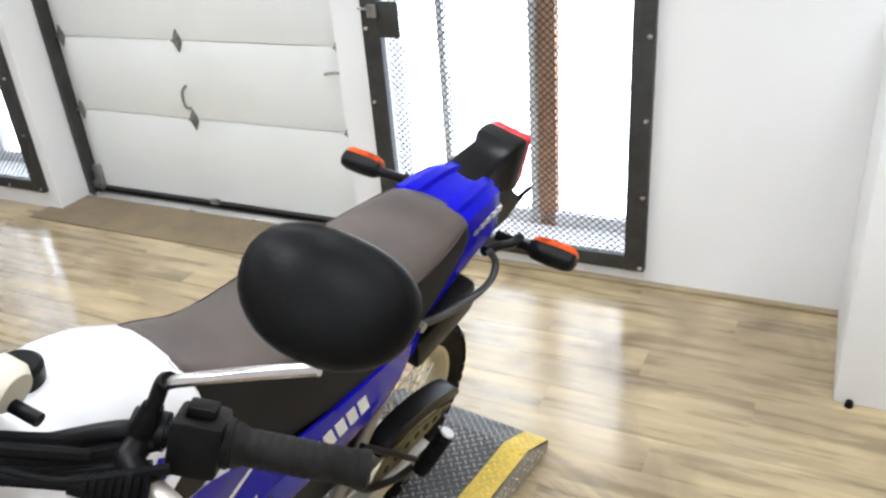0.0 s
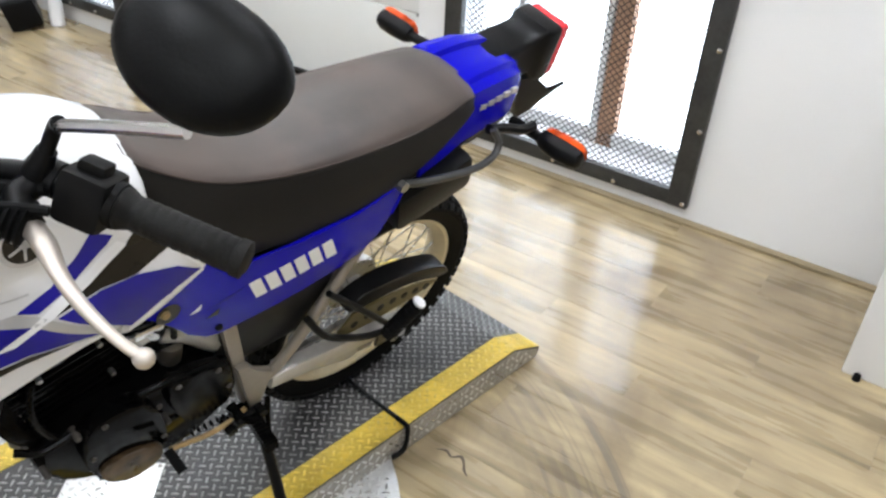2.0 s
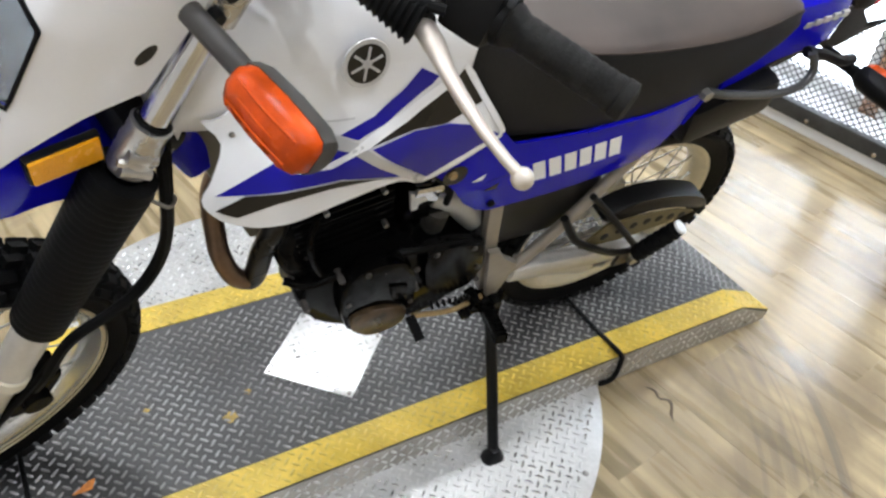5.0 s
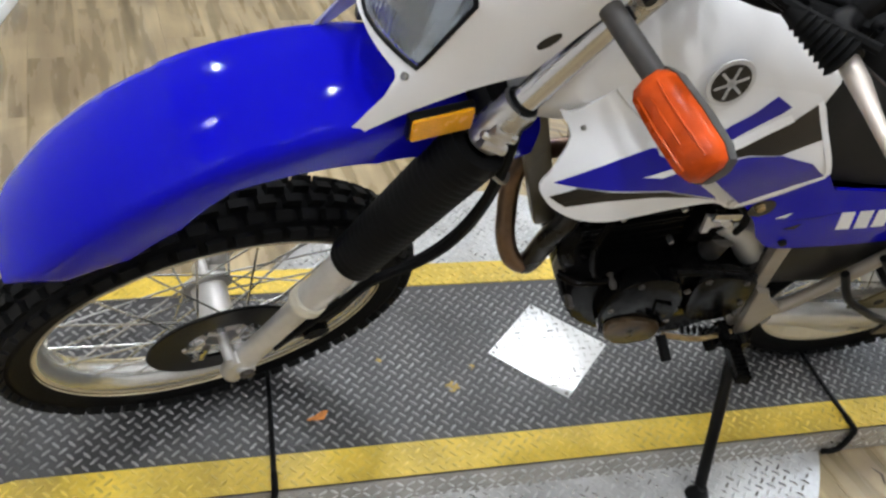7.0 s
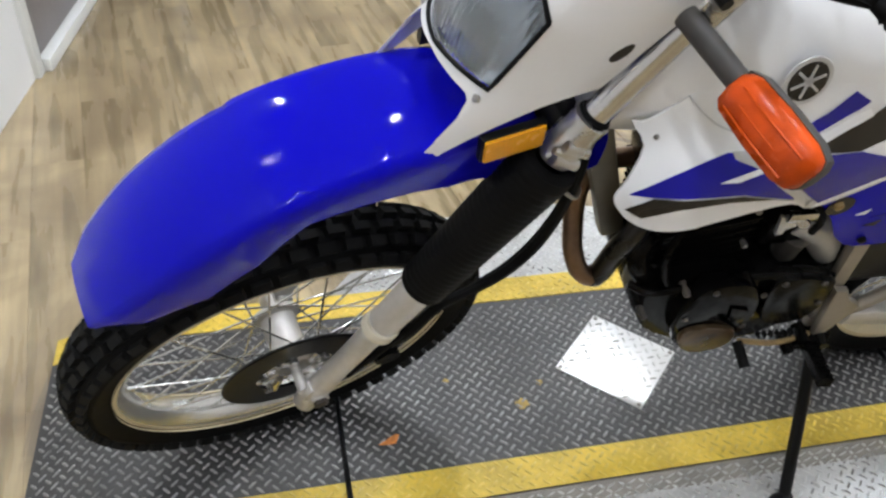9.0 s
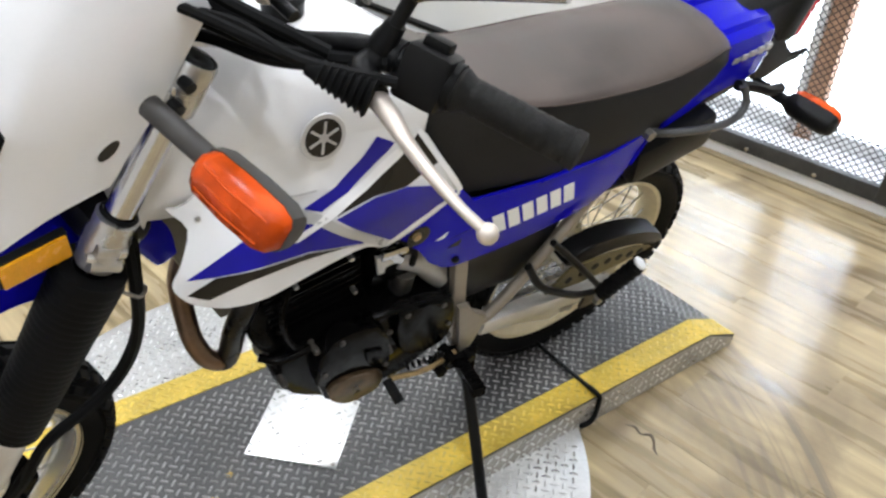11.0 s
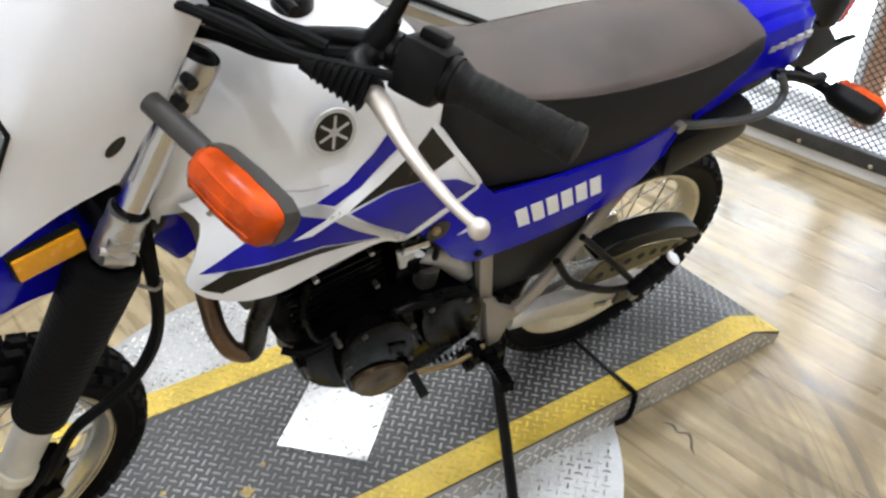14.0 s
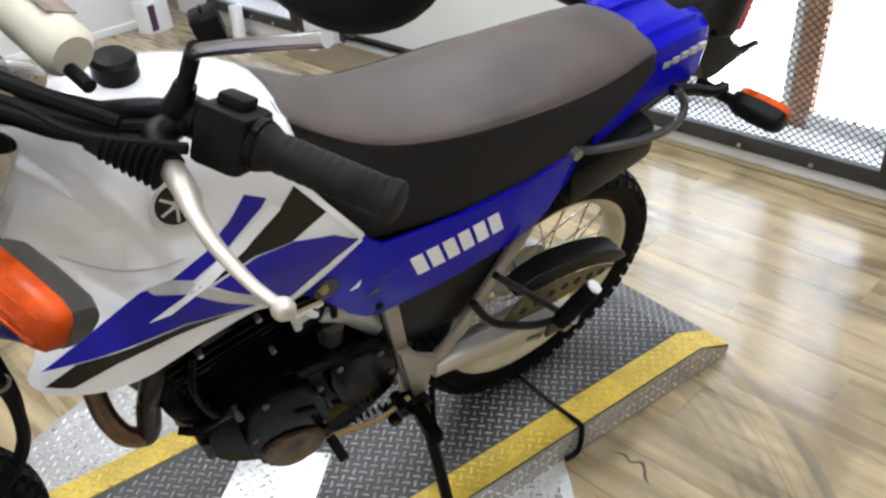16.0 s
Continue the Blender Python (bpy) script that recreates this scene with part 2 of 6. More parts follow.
M_CAST = material("cast_alloy", (0.5, 0.49, 0.47), 0.28, metal=0.9, vary=0.18, scale=16, bump=0.5, bump_scale=90)
M_CASTDARK = material("dark_cast_alloy", (0.07, 0.062, 0.054), 0.45, metal=0.7, vary=0.4, scale=16, bump=0.3, bump_scale=160)
M_SWITCH = material("switch_plastic", (0.006, 0.0058, 0.0056), 0.45, vary=0.3, scale=18, bump=0.2, spec=0.1)
M_PRINT = material("faded_print", (0.22, 0.17, 0.13), 0.6, vary=0.3, scale=30)
M_MIRRORBACK = material("mirror_back_plastic", (0.004, 0.004, 0.004), 0.42, vary=0.2, scale=10, bump=0.15, bump_scale=260, spec=0.09)
M_SEAM = material("seam_thread", (0.042, 0.028, 0.021), 0.7, vary=0.3, scale=40)
M_BRASS = material("tarnished_brass", (0.42, 0.30, 0.14), 0.35, metal=0.8, vary=0.3, scale=30)
M_RAIL = material("grey_rail_paint", (0.06, 0.06, 0.06), 0.35, metal=0.3, vary=0.2, scale=14)
M_SILVERDUCT = material("silver_duct", (0.46, 0.46, 0.45), 0.35, metal=0.4, vary=0.15, scale=10)
M_GUARDPLATE = material("guard_plate", (0.11, 0.09, 0.035), 0.45, metal=0.3, vary=0.3, scale=10)
M_HOLE = material("guard_hole", (0.008, 0.008, 0.008), 0.8)

M_PLANKFAR = material("vinyl_plank_far", (0.355, 0.278, 0.155), 0.26, vary=0.50, scale=2.2, bump=0.05, bump_scale=3.0, random_tint=0.07, stretch=(9.0, 0.9, 1), rough_vary=0.32, island=True, stain=(0.15, 0.105, 0.055, 0.85), spec=0.6, coat=0.5, coat_rough=0.13)
M_CRACK = material("torn_vinyl_edge", (0.07, 0.05, 0.03), 0.8, vary=0.3, scale=40)
M_RIBBED = material("orange_lens_rib", (0.48, 0.062, 0.003), 0.22, vary=0.2, scale=40, coat=0.1, spec=0.3)
M_DOWNTUBE = material("olive_grey_frame_paint", (0.09, 0.078, 0.052), 0.4, metal=0.3, vary=0.25, scale=12, bump=0.1)
M_BRIGHTMIRROR = material("mirror_silver", (0.85, 0.87, 0.9), 0.03, metal=1.0, vary=0.02, bump=0.0)
M_CASING = material("dark_scuffed_casing", (0.004, 0.0038, 0.0035), 0.2, metal=0.0, vary=0.6, scale=30, bump=0.4, bump_scale=60, spec=0.05, rough_vary=0.1)
M_HEADERSTEEL = material("dark_header_steel", (0.03, 0.029, 0.027), 0.28, metal=0.9, vary=0.4, scale=18)
M_SKIRT = material("dull_tread_edge", (0.4, 0.38, 0.34), 0.42, metal=0.6, vary=0.3, scale=8, bump=0.15, bump_scale=100)
M_SIGNAL = material("weathered_signal_housing", (0.045, 0.042, 0.038), 0.5, vary=0.3, scale=14, bump=0.2, spec=0.3)
M_FLECK = material("ochre_paint_fleck", (0.40, 0.27, 0.06), 0.6, vary=0.5, scale=60)

# ---- mesh helpers ----
def part(name, bm, mat, parent=None, label="", m=None, smooth=40):
    """Links a bmesh as one mesh object under a thing or a part."""
    bmesh.ops.recalc_face_normals(bm, faces=bm.faces)
    if smooth:
        for f in bm.faces:
            f.smooth = True
        for e in bm.edges:
            if len(e.link_faces) == 2 and e.calc_face_angle(0) > radians(smooth):
                e.smooth = False
    me = bpy.data.meshes.new(name)
    bm.to_mesh(me)
    bm.free()
    for k in mat if isinstance(mat, (list, tuple)) else (mat,):
        me.materials.append(k)
    ob = new(name, me)
    if parent:
        ob.parent = parent
    if m is not None:
        ob.matrix_basis = m
    if label:
        ob["label"] = label
    return ob


def empty(name, m=None):
    ob = new(name)
    ob.empty_display_size = 0.1
    if m is not None:
        ob.matrix_basis = m
    return ob


def box(bm, lo, hi, bevel=0.0, m=None, mat=0):
    c = [(a + b) / 2 for a, b in zip(lo, hi)]
    s = [max(b - a, 1e-5) for a, b in zip(lo, hi)]
    r = bmesh.ops.create_cube(bm, size=1, matrix=(m or Matrix()) @ Matrix.Translation(c) @ Matrix.Diagonal((*s, 1)))
    vs = r["verts"]
    fs = list({f for v in vs for f in v.link_faces})
    for f in fs:
        f.material_index = mat
    if bevel:
        es = list({e for f in fs for e in f.edges})
        bmesh.ops.bevel(bm, geom=es, offset=bevel, segments=2, affect="EDGES", profile=0.6)
    return bm


def frame_along(a, b):
    return (Vector(b) - Vector(a)).to_track_quat("Z", "Y").to_matrix().to_4x4()


def cyl(bm, a, b, r, r2=None, n=20, cap=True, mat=0):
    a, b = Vector(a), Vector(b)
    m = Matrix.Translation((a + b) / 2) @ frame_along(a, b)
    r_ = bmesh.ops.create_cone(bm, cap_ends=cap, segments=n, radius1=r, radius2=r if r2 is None else r2, depth=(b - a).length, matrix=m)
    for v in r_["verts"]:
        for f in v.link_faces:
            f.material_index = mat
    return bm


def smooth_path(points, steps=6):
    """Points on a Catmull-Rom curve through the given ones."""
    ps = [Vector(p) for p in points]
    if len(ps) < 3:
        return ps
    ext = [2 * ps[0] - ps[1]] + ps + [2 * ps[-1] - ps[-2]]
    out = []
    for i in range(1, len(ext) - 2):
        p0, p1, p2, p3 = ext[i - 1 : i + 3]
        for k in range(steps):
            t = k / steps
            out.append(0.5 * (2 * p1 + (p2 - p0) * t + (2 * p0 - 5 * p1 + 4 * p2 - p3) * t * t + (3 * p1 - p0 - 3 * p2 + p3) * t ** 3))
    return out + [ps[-1]]


def tube(bm, points, r, n=10, steps=6, flat=(1, 1), mat=0, closed=False, radii=None):
    """A round or flattened tube along a smooth curve."""
    ps = smooth_path(points, steps)
    rings, up = [], None
    for i, p in enumerate(ps):
        d = (ps[min(i + 1, len(ps) - 1)] - ps[max(i - 1, 0)]).normalized()
        if up is None:
            up = Vector((0, 0, 1)) if abs(d.z) < 0.9 else Vector((0, 1, 0))
        side = d.cross(up).normalized()
        up = side.cross(d).normalized()
        k = r
        if radii:
            f = i / (len(ps) - 1) * (len(radii) - 1)
            j = min(int(f), len(radii) - 2)
            k = radii[j] * (1 - f + j) + radii[j + 1] * (f - j)
        rings.append([bm.verts.new(p + side * math.cos(a) * k * flat[0] + up * math.sin(a) * k * flat[1]) for a in (2 * math.pi * q / n for q in range(n))])
    return skin(bm, rings, True, True, mat)


def skin(bm, rings, around=True, caps=True, mat=0):
    """Joins rings of equal count into a surface."""
    n = len(rings[0])
    for a, b in zip(rings, rings[1:]):
        for q in range(n if around else n - 1):
            try:
                bm.faces.new((a[q], a[(q + 1) % n], b[(q + 1) % n], b[q])).material_index = mat
            except ValueError:
                pass
    if caps:
        for ring in (rings[0], rings[-1]):
            try:
                bm.faces.new(ring).material_index = mat
            except ValueError:
                pass
    return bm


def loft(bm, sections, caps=True, mat=0):
    """Sections: lists of points of equal count, joined one after another into a closed body."""
    return skin(bm, [[bm.verts.new(p) for p in s] for s in sections], True, caps, mat)


def prism(bm, outline, y0, y1, bevel=0.0, mat=0, m=None):
    """An outline in the x-z plane, given thickness along y."""
    n = len(outline)
    va = [bm.verts.new((x, y0, z)) for x, z in outline]
    vb = [bm.verts.new((x, y1, z)) for x, z in outline]
    fs = [bm.faces.new(va), bm.faces.new(vb[::-1])]
    fs += [bm.faces.new((va[i], vb[i], vb[(i + 1) % n], va[(i + 1) % n])) for i in range(n)]
    for f in fs:
        f.material_index = mat
    if bevel:
        es = list({e for f in fs[:2] for e in f.edges})
        bmesh.ops.bevel(bm, geom=es, offset=bevel, segments=2, affect="EDGES", profile=0.6)
    if m is not None:
        vs = list({v for f in bm.faces for v in f.verts})
        bmesh.ops.transform(bm, matrix=m, verts=vs)
    return bm


def lathe(bm, profile, n=48, axis="y", mat=0, centre=(0, 0, 0), closed=True):
    """A closed profile of (radius, along) swept round an axis."""
    rings = []
    for q in range(n):
        a = 2 * math.pi * q / n
        ring = []
        for r, h in profile:
            c, s = r * math.cos(a), r * math.sin(a)
            v = {"y": (c, h, s), "z": (c, s, h), "x": (h, c, s)}[axis]
            ring.append(bm.verts.new(Vector(v) + Vector(centre)))
        rings.append(ring)
    k = len(profile)
    for q in range(n):
        a, b = rings[q], rings[(q + 1) % n]
        for i in range(k if closed else k - 1):
            try:
                bm.faces.new((a[i], a[(i + 1) % k], b[(i + 1) % k], b[i])).material_index = mat
            except ValueError:
                pass
    return bm


def rounded(w, h, r, n=4, cx=0.0, cy=0.0):
    """A rounded rectangle's outline."""
    out = []
    for sx, sy, a0 in ((1, 1, 0), (-1, 1, 90), (-1, -1, 180), (1, -1, 270)):
        for k in range(n + 1):
            a = radians(a0 + 90 * k / n)
            out.append((cx + sx * (w / 2 - r) + r * math.cos(a), cy + sy * (h / 2 - r) + r * math.sin(a)))
    return out




# ---- the room ----
def block(name, lo, hi, mat, label, category, kind="", m=ROOM, bevel=0.0, group=""):
    bm = box(bmesh.new(), lo, hi, bevel)
    return tagged(part(name, bm, mat, None, m=m, smooth=30), label, category, group, kind)


bm = box(bmesh.new(), (-9.0, -6.0, -0.15), (0.22, 8.0, -0.006))
floor = tagged(part("floor", bm, M_GAP, None, m=ROOM, smooth=0), "pale oak vinyl plank floor with worn patches", "floor", kind="structure")
S = "structure"
H = 3.1
WALL = "smooth white painted wall"
block("wall_east", (0, -6, 0), (0.28, 0.135, H), M_WALL, WALL, "wall", S)
block("wall_east_sill", (0, 0.135, 0), (0.28, 1.235, 0.092), M_WALL, WALL, "wall", S)
block("wall_east_head", (0, 0.135, 1.232), (0.28, 1.235, H), M_WALL, WALL, "wall", S)
block("wall_east_pier", (0, 1.235, 0), (0.28, 1.42, H), M_WALL, WALL, "wall", S)
block("wall_east_lintel", (0, 1.42, 2.3), (0.28, 3.2, H), M_WALL, WALL, "wall", S)
block("wall_north_pier", (-0.17, 3.2, 0), (0.28, 3.29, H), M_WALL, WALL, "wall", S)
block("wall_north_sill", (-0.17, 3.29, 0), (0.10, 4.25, 0.13), M_WALL, WALL, "wall", S)
block("wall_north_head", (-0.17, 3.29, 1.33), (0.10, 4.25, H), M_WALL, WALL, "wall", S)
block("wall_north_end", (-0.17, 4.25, 0), (0.28, 4.75, H), M_WALL, WALL, "wall", S)
block("wall_north", (-9, 6.6, 0), (0.28, 6.8, H), M_WALL, WALL, "wall", S)
block("wall_north_return", (0.0, 4.75, 0), (0.28, 6.6, H), M_WALL, WALL, "wall", S)
block("wall_west", (-9.2, -6, 0), (-9, 6.8, H), M_WALL, WALL, "wall", S)
block("wall_south", (-9, -6.2, 0), (0.28, -6, H), M_WALL, WALL, "wall", S)
block("ceiling", (-9.2, -6.2, H), (0.3, 6.8, H + 0.12), M_CEIL, "plain white ceiling", "ceiling", S)

# white partition beside the window wall, with a rubber foot at its corner
counter = empty("counter", ROOM @ pose(-0.54, -0.597, 0))
bm = box(bmesh.new(), (0, -2.2, 0.0), (0.535, 0, 1.02), 0.006)
part("body", bm, M_WALL, counter)
bm = box(bmesh.new(), (-0.02, -2.22, 1.02), (0.537, 0.02, 1.05), 0.006)
part("top", bm, M_WALL, counter)
bm = cyl(bmesh.new(), (-0.012, -0.045, 0.0), (-0.012, -0.045, 0.020), 0.012, 0.010, 16)
part("rubber_foot", bm, M_RUBBER, counter)
tagged(counter, "white painted counter standing against the white wall", "counter")

# white partition and dark opening beyond the front wheel
SIDE = pose(-2.608, 1.99, 0, 0, 0, -7.3)
block("wall_partition", (-0.10, -7.0, 0), (0.0, 0.0, H), M_WALL, WALL, "wall", S, m=SIDE)
block("trim", (-0.12, 0.0, 0), (0.022, 0.055, H), M_DOOR, "white painted corner trim", "trim", S, m=SIDE, bevel=0.008)
block("wall_recess", (-0.10, 0.06, 0), (0.0, 0.96, H), M_GREYPANEL, "dull grey panelled wall", "wall", S, m=SIDE)
block("baseboard", (0.0, 0.06, 0.0), (0.045, 0.94, 0.05), M_DOOR, "narrow white baseboard", "baseboard", S, m=SIDE, bevel=0.006)
block("wall_recess_end", (0.0, 0.96, 0), (0.30, 1.06, H), M_GREYPANEL, "dull grey panelled wall", "wall", S, m=SIDE)
block("trim", (0.30, 0.94, 0), (0.35, 1.07, H), M_DOOR, "white painted corner trim", "trim", S, m=SIDE, bevel=0.006)
bag = empty("bag", pose(-2.06, 3.14, 0, 0, 0, 8))
sec = []
for z, k in ((0.0, 0.9), (0.03, 1.0), (0.16, 1.0), (0.26, 0.88), (0.33, 0.6), (0.35, 0.3)):
    sec.append([(x * k, y * k, z) for x, y in rounded(0.24, 0.30, 0.07, 4)])
part("body", loft(bmesh.new(), sec), M_BLACK, bag)
part("strap", tube(bmesh.new(), [(-0.06, -0.05, 0.32), (-0.02, -0.12, 0.42), (0.05, -0.05, 0.33)], 0.012, 8), M_BLACK, bag)
part("cord", tube(bmesh.new(), [(-0.02, -0.14, 0.02), (-0.07, -0.22, 0.006), (-0.06, -0.30, 0.006), (0.03, -0.33, 0.006), (0.06, -0.27, 0.006), (0.12, -0.22, 0.006), (0.13, -0.15, 0.02)], 0.005, 6), M_RUBBER, bag)
tagged(bag, "black cloth bag on the floor with a loose cord", "bag")

# mesh-guarded windows
def window_unit(name, m, width, height, mullions, lock_u, label):
    """Local y along the wall, z up from the opening's bottom, x outwards."""
    w = empty(name, m)
    for y0, y1, z0, z1 in ((-0.03, 0.05, -0.03, height + 0.03), (width - 0.05, width + 0.03, -0.03, height + 0.03)):
        part("window_frame", box(bmesh.new(), (-0.03, y0, z0), (0.01, y1, z1), 0.004), M_IRON, w)
    for z0, z1 in ((-0.03, 0.03), (height - 0.03, height + 0.03)):
        part("window_frame", box(bmesh.new(), (-0.027, 0.05, z0), (0.008, width - 0.05, z1), 0.004), M_IRON, w)
    # expanded-metal mesh
    bm = bmesh.new()
    dy, dz, r = 0.030, 0.0135, 0.0019
    ny, nz = int((width - 0.1) / dy), int((height - 0.06) / dz)
    for j in range(nz):
        z = 0.03 + j * dz
        for i in range(ny):
            y = 0.05 + i * dy + (dy / 2 if j % 2 else 0)
            for s in (-1, 1):
                a, b = Vector((0.0, y, z)), Vector((0.0, y + s * dy / 2, z + dz))
                if not 0.05 <= b.y <= width - 0.05:
                    continue
                d = (b - a).normalized()
                q = Vector((0, -d.z, d.y)) * r
                vs = [bm.verts.new(p) for p in (a - q, a + q, b + q, b - q)]
                bm.faces.new(vs)
    part("mesh_guard", bm, M_MESH, w, "black expanded-metal mesh", smooth=0)["kind"] = "stuff"
    for y in (-0.012, width + 0.012):
        for k in range(4):
            part("screw", lathe(bmesh.new(), [(0.0, -0.036), (0.009, -0.034), (0.011, -0.030), (0.0, -0.030)], 12, "x", centre=(0, y, -0.012 + k * 0.302), closed=False), M_CHROME, w)
    for k in range(1, 4):
        part("screw", lathe(bmesh.new(), [(0.0, -0.034), (0.009, -0.032), (0.011, -0.027), (0.0, -0.027)], 12, "x", centre=(0, k * width / 4, -0.012), closed=False), M_CHROME, w)
    if lock_u is not None:
        part("lock_plate", box(bmesh.new(), (-0.034, lock_u - 0.10, height - 0.28), (-0.029, lock_u, height - 0.14), 0.002), M_IRON, w)
        bm = cyl(bmesh.new(), (-0.045, lock_u - 0.01, height - 0.17), (-0.045, lock_u + 0.07, height - 0.165), 0.006, n=10)
        box(bm, (-0.052, lock_u - 0.015, height - 0.20), (-0.034, lock_u + 0.03, height - 0.15), 0.004)
        part("latch", bm, M_STEEL, w)
    for y, ww, mat in mullions:
        part("mullion", box(bmesh.new(), (0.20, y - ww / 2, 0.0), (0.26, y + ww / 2, height), 0.004), mat, w)
    part("window_sill", box(bmesh.new(), (0.012, 0.0, 0.0), (0.19, width, 0.014), 0.004), M_WALL, w)
    part("rail", box(bmesh.new(), (0.20, 0.0, 0.012), (0.26, width, 0.07), 0.004), M_WALL, w)
    pane = part("pane", box(bmesh.new(), (0.228, 0.0, 0.07), (0.232, width, height)), M_PANE, w)
    pane.visible_shadow = False
    return tagged(w, label, "window", kind="structure")


window_unit("window_1", ROOM @ pose(0, 0.135, 0.092), 1.10, 1.14, [(0.44, 0.075, M_TAN), (0.50, 0.03, M_WALL), (0.90, 0.03, M_WALL)], 1.06, "tall window behind a black metal security mesh")
window_unit("window_2", ROOM @ pose(-0.17, 3.29, 0.13), 0.96, 1.20, [(0.55, 0.05, M_WALL)], 0.14, "window behind a dark framed security gate")

# bright daylight outside
for k, (lo, hi) in enumerate((((0.44, -0.6, -0.3), (0.46, 1.41, 3.2)), ((0.44, 3.2, -0.3), (0.46, 4.9, 3.2)))):
    bm = box(bmesh.new(), lo, hi)
    tagged(part("backdrop", bm, M_OUTSIDE, None, m=ROOM, smooth=0), "overexposed white daylight outside the windows", "backdrop", kind="structure")

# sectional garage door
gd = empty("door_1", ROOM @ pose(0.09, 0, 0))
z0 = 0.035
for i, hgt in enumerate((0.45, 0.39, 0.46, 0.46, 0.46)):
    part("panel", box(bmesh.new(), (0, 1.425, z0 + 0.0015), (0.045, 3.195, z0 + hgt - 0.0015), 0.005), M_DOOR, gd)
    z0 += hgt
part("bottom_seal", box(bmesh.new(), (0.002, 1.425, 0.004), (0.040, 3.195, 0.035), 0.004), M_RUBBER, gd)
part("retainer", box(bmesh.new(), (-0.012, 1.43, 0.028), (0.0, 3.19, 0.046), 0.002), M_IRON, gd)
for z in (0.485, 0.875):
    for y in (1.46, 2.365, 3.14):
        h = bmesh.new()
        prism(h, [(-0.055, 0), (-0.012, 0.022), (0.012, 0.022), (0.055, 0), (0.012, -0.022), (-0.012, -0.022)], -0.003, 0.003, m=pose(-0.004, y, z, 0, 90, 90))
        cyl(h, (-0.012, y - 0.025, z), (-0.012, y + 0.025, z), 0.007, n=10)
        box(h, (-0.022, y - 0.018, z - 0.02), (-0.004, y - 0.008, z + 0.02), 0.002)
        part("hinge", h, M_HINGE, gd)
part("pull_handle", tube(bmesh.new(), [(-0.002, 2.375, 0.655), (-0.03, 2.377, 0.635), (-0.035, 2.38, 0.60), (-0.03, 2.377, 0.555), (-0.002, 2.375, 0.54)], 0.007, 8), M_STEEL, gd)
bm = tube(bmesh.new(), [(-0.01, 1.44, 0.76), (-0.018, 1.49, 0.765), (-0.02, 1.545, 0.757)], 0.006, 8)
box(bm, (-0.014, 1.428, 0.71), (-0.002, 1.455, 0.80), 0.003)
part("latch", bm, M_STEEL, gd)
bm = box(bmesh.new(), (-0.03, 3.12, 0.03), (0.0, 3.18, 0.17), 0.004)
cyl(bm, (-0.05, 3.15, 0.07), (-0.02, 3.15, 0.07), 0.022, n=16)
part("bottom_bracket", bm, M_STEEL, gd)
part("bracket", box(bmesh.new(), (-0.03, 2.31, 0.035), (-0.010, 2.36, 0.062), 0.003), M_STEEL, gd)
tagged(gd, "white sectional garage door with steel hinges, closed", "door", kind="structure")
part_track = tagged(part("door_track", box(bmesh.new(), (0.02, 3.165, 0.0), (0.088, 3.197, 2.3), 0.004), M_IRON, None, m=ROOM), "dark steel garage door track", "trim", kind="structure")
bm = box(bmesh.new(), (-0.02, 1.425, 0.0), (0.028, 3.195, 0.014), 0.003, m=pose(0.03, 0, 0))
tagged(part("threshold", bm, M_SILL, None, m=ROOM), "thin aluminium door threshold strip", "trim", kind="structure")
bm = box(bmesh.new(), (-0.30, 1.36, 0.0006), (0.05, 3.30, 0.006), 0.002)
tagged(part("concrete_sill", bm, M_MAT, None, m=ROOM), "worn brown concrete strip before the garage door", "floor", kind="structure")
bm = box(bmesh.new(), (-0.035, -0.70, 0.0006), (0.0, 1.36, 0.012), 0.003)
tagged(part("baseboard", bm, M_TANTRIM, None, m=ROOM), "low tan trim along the foot of the wall", "baseboard", kind="structure")

# clutter by the far window
case = empty("hard_case", ROOM @ pose(-0.37, 3.95, 0, 0, 0, 62) @ pose(0, 0, 0, -14, 0, 0))
sec = [[(x, y + 0.0, z) for x, z in rounded(0.32, 0.18, 0.03, 3, 0, 0.095)] for y in (-0.075, 0.075)]
part("shell", loft(bmesh.new(), [[(x * 0.95, -0.085, 0.007 + z * 0.95) for x, z in rounded(0.32, 0.18, 0.03, 3, 0, 0.095)]] + sec + [[(x * 0.95, 0.085, 0.007 + z * 0.95) for x, z in rounded(0.32, 0.18, 0.03, 3, 0, 0.095)]]), M_BLACK, case)
part("handle", tube(bmesh.new(), [(-0.05, 0, 0.18), (-0.045, 0, 0.205), (0.045, 0, 0.205), (0.05, 0, 0.18)], 0.009, 8), M_BLACK, case)
for x in (-0.10, 0.10):
    part("clasp", box(bmesh.new(), (x - 0.018, -0.094, 0.125), (x + 0.018, -0.083, 0.165), 0.003), M_IRON, case)
tagged(case, "black hard plastic carrying case leaning by the window", "case")
roll = empty("cardboard_roll", ROOM @ pose(-0.28, 3.80, 0, -4, 5, 0))
part("tube", lathe(bmesh.new(), [(0.040, 0.0), (0.040, 0.20), (0.034, 0.20), (0.034, 0.0)], 24, "z"), M_WALL, roll)
tagged(roll, "white cardboard roll standing on the floor", "roll")
cab = empty("display_stand", ROOM @ pose(-1.05, 4.62, 0))
part("body", box(bmesh.new(), (-0.6, 0, 0.0), (0.62, 0.45, 0.62), 0.008), M_WALL, cab)
part("plinth", box(bmesh.new(), (-0.62, -0.015, 0.0), (0.64, 0.44, 0.05), 0.006), M_WALL, cab)
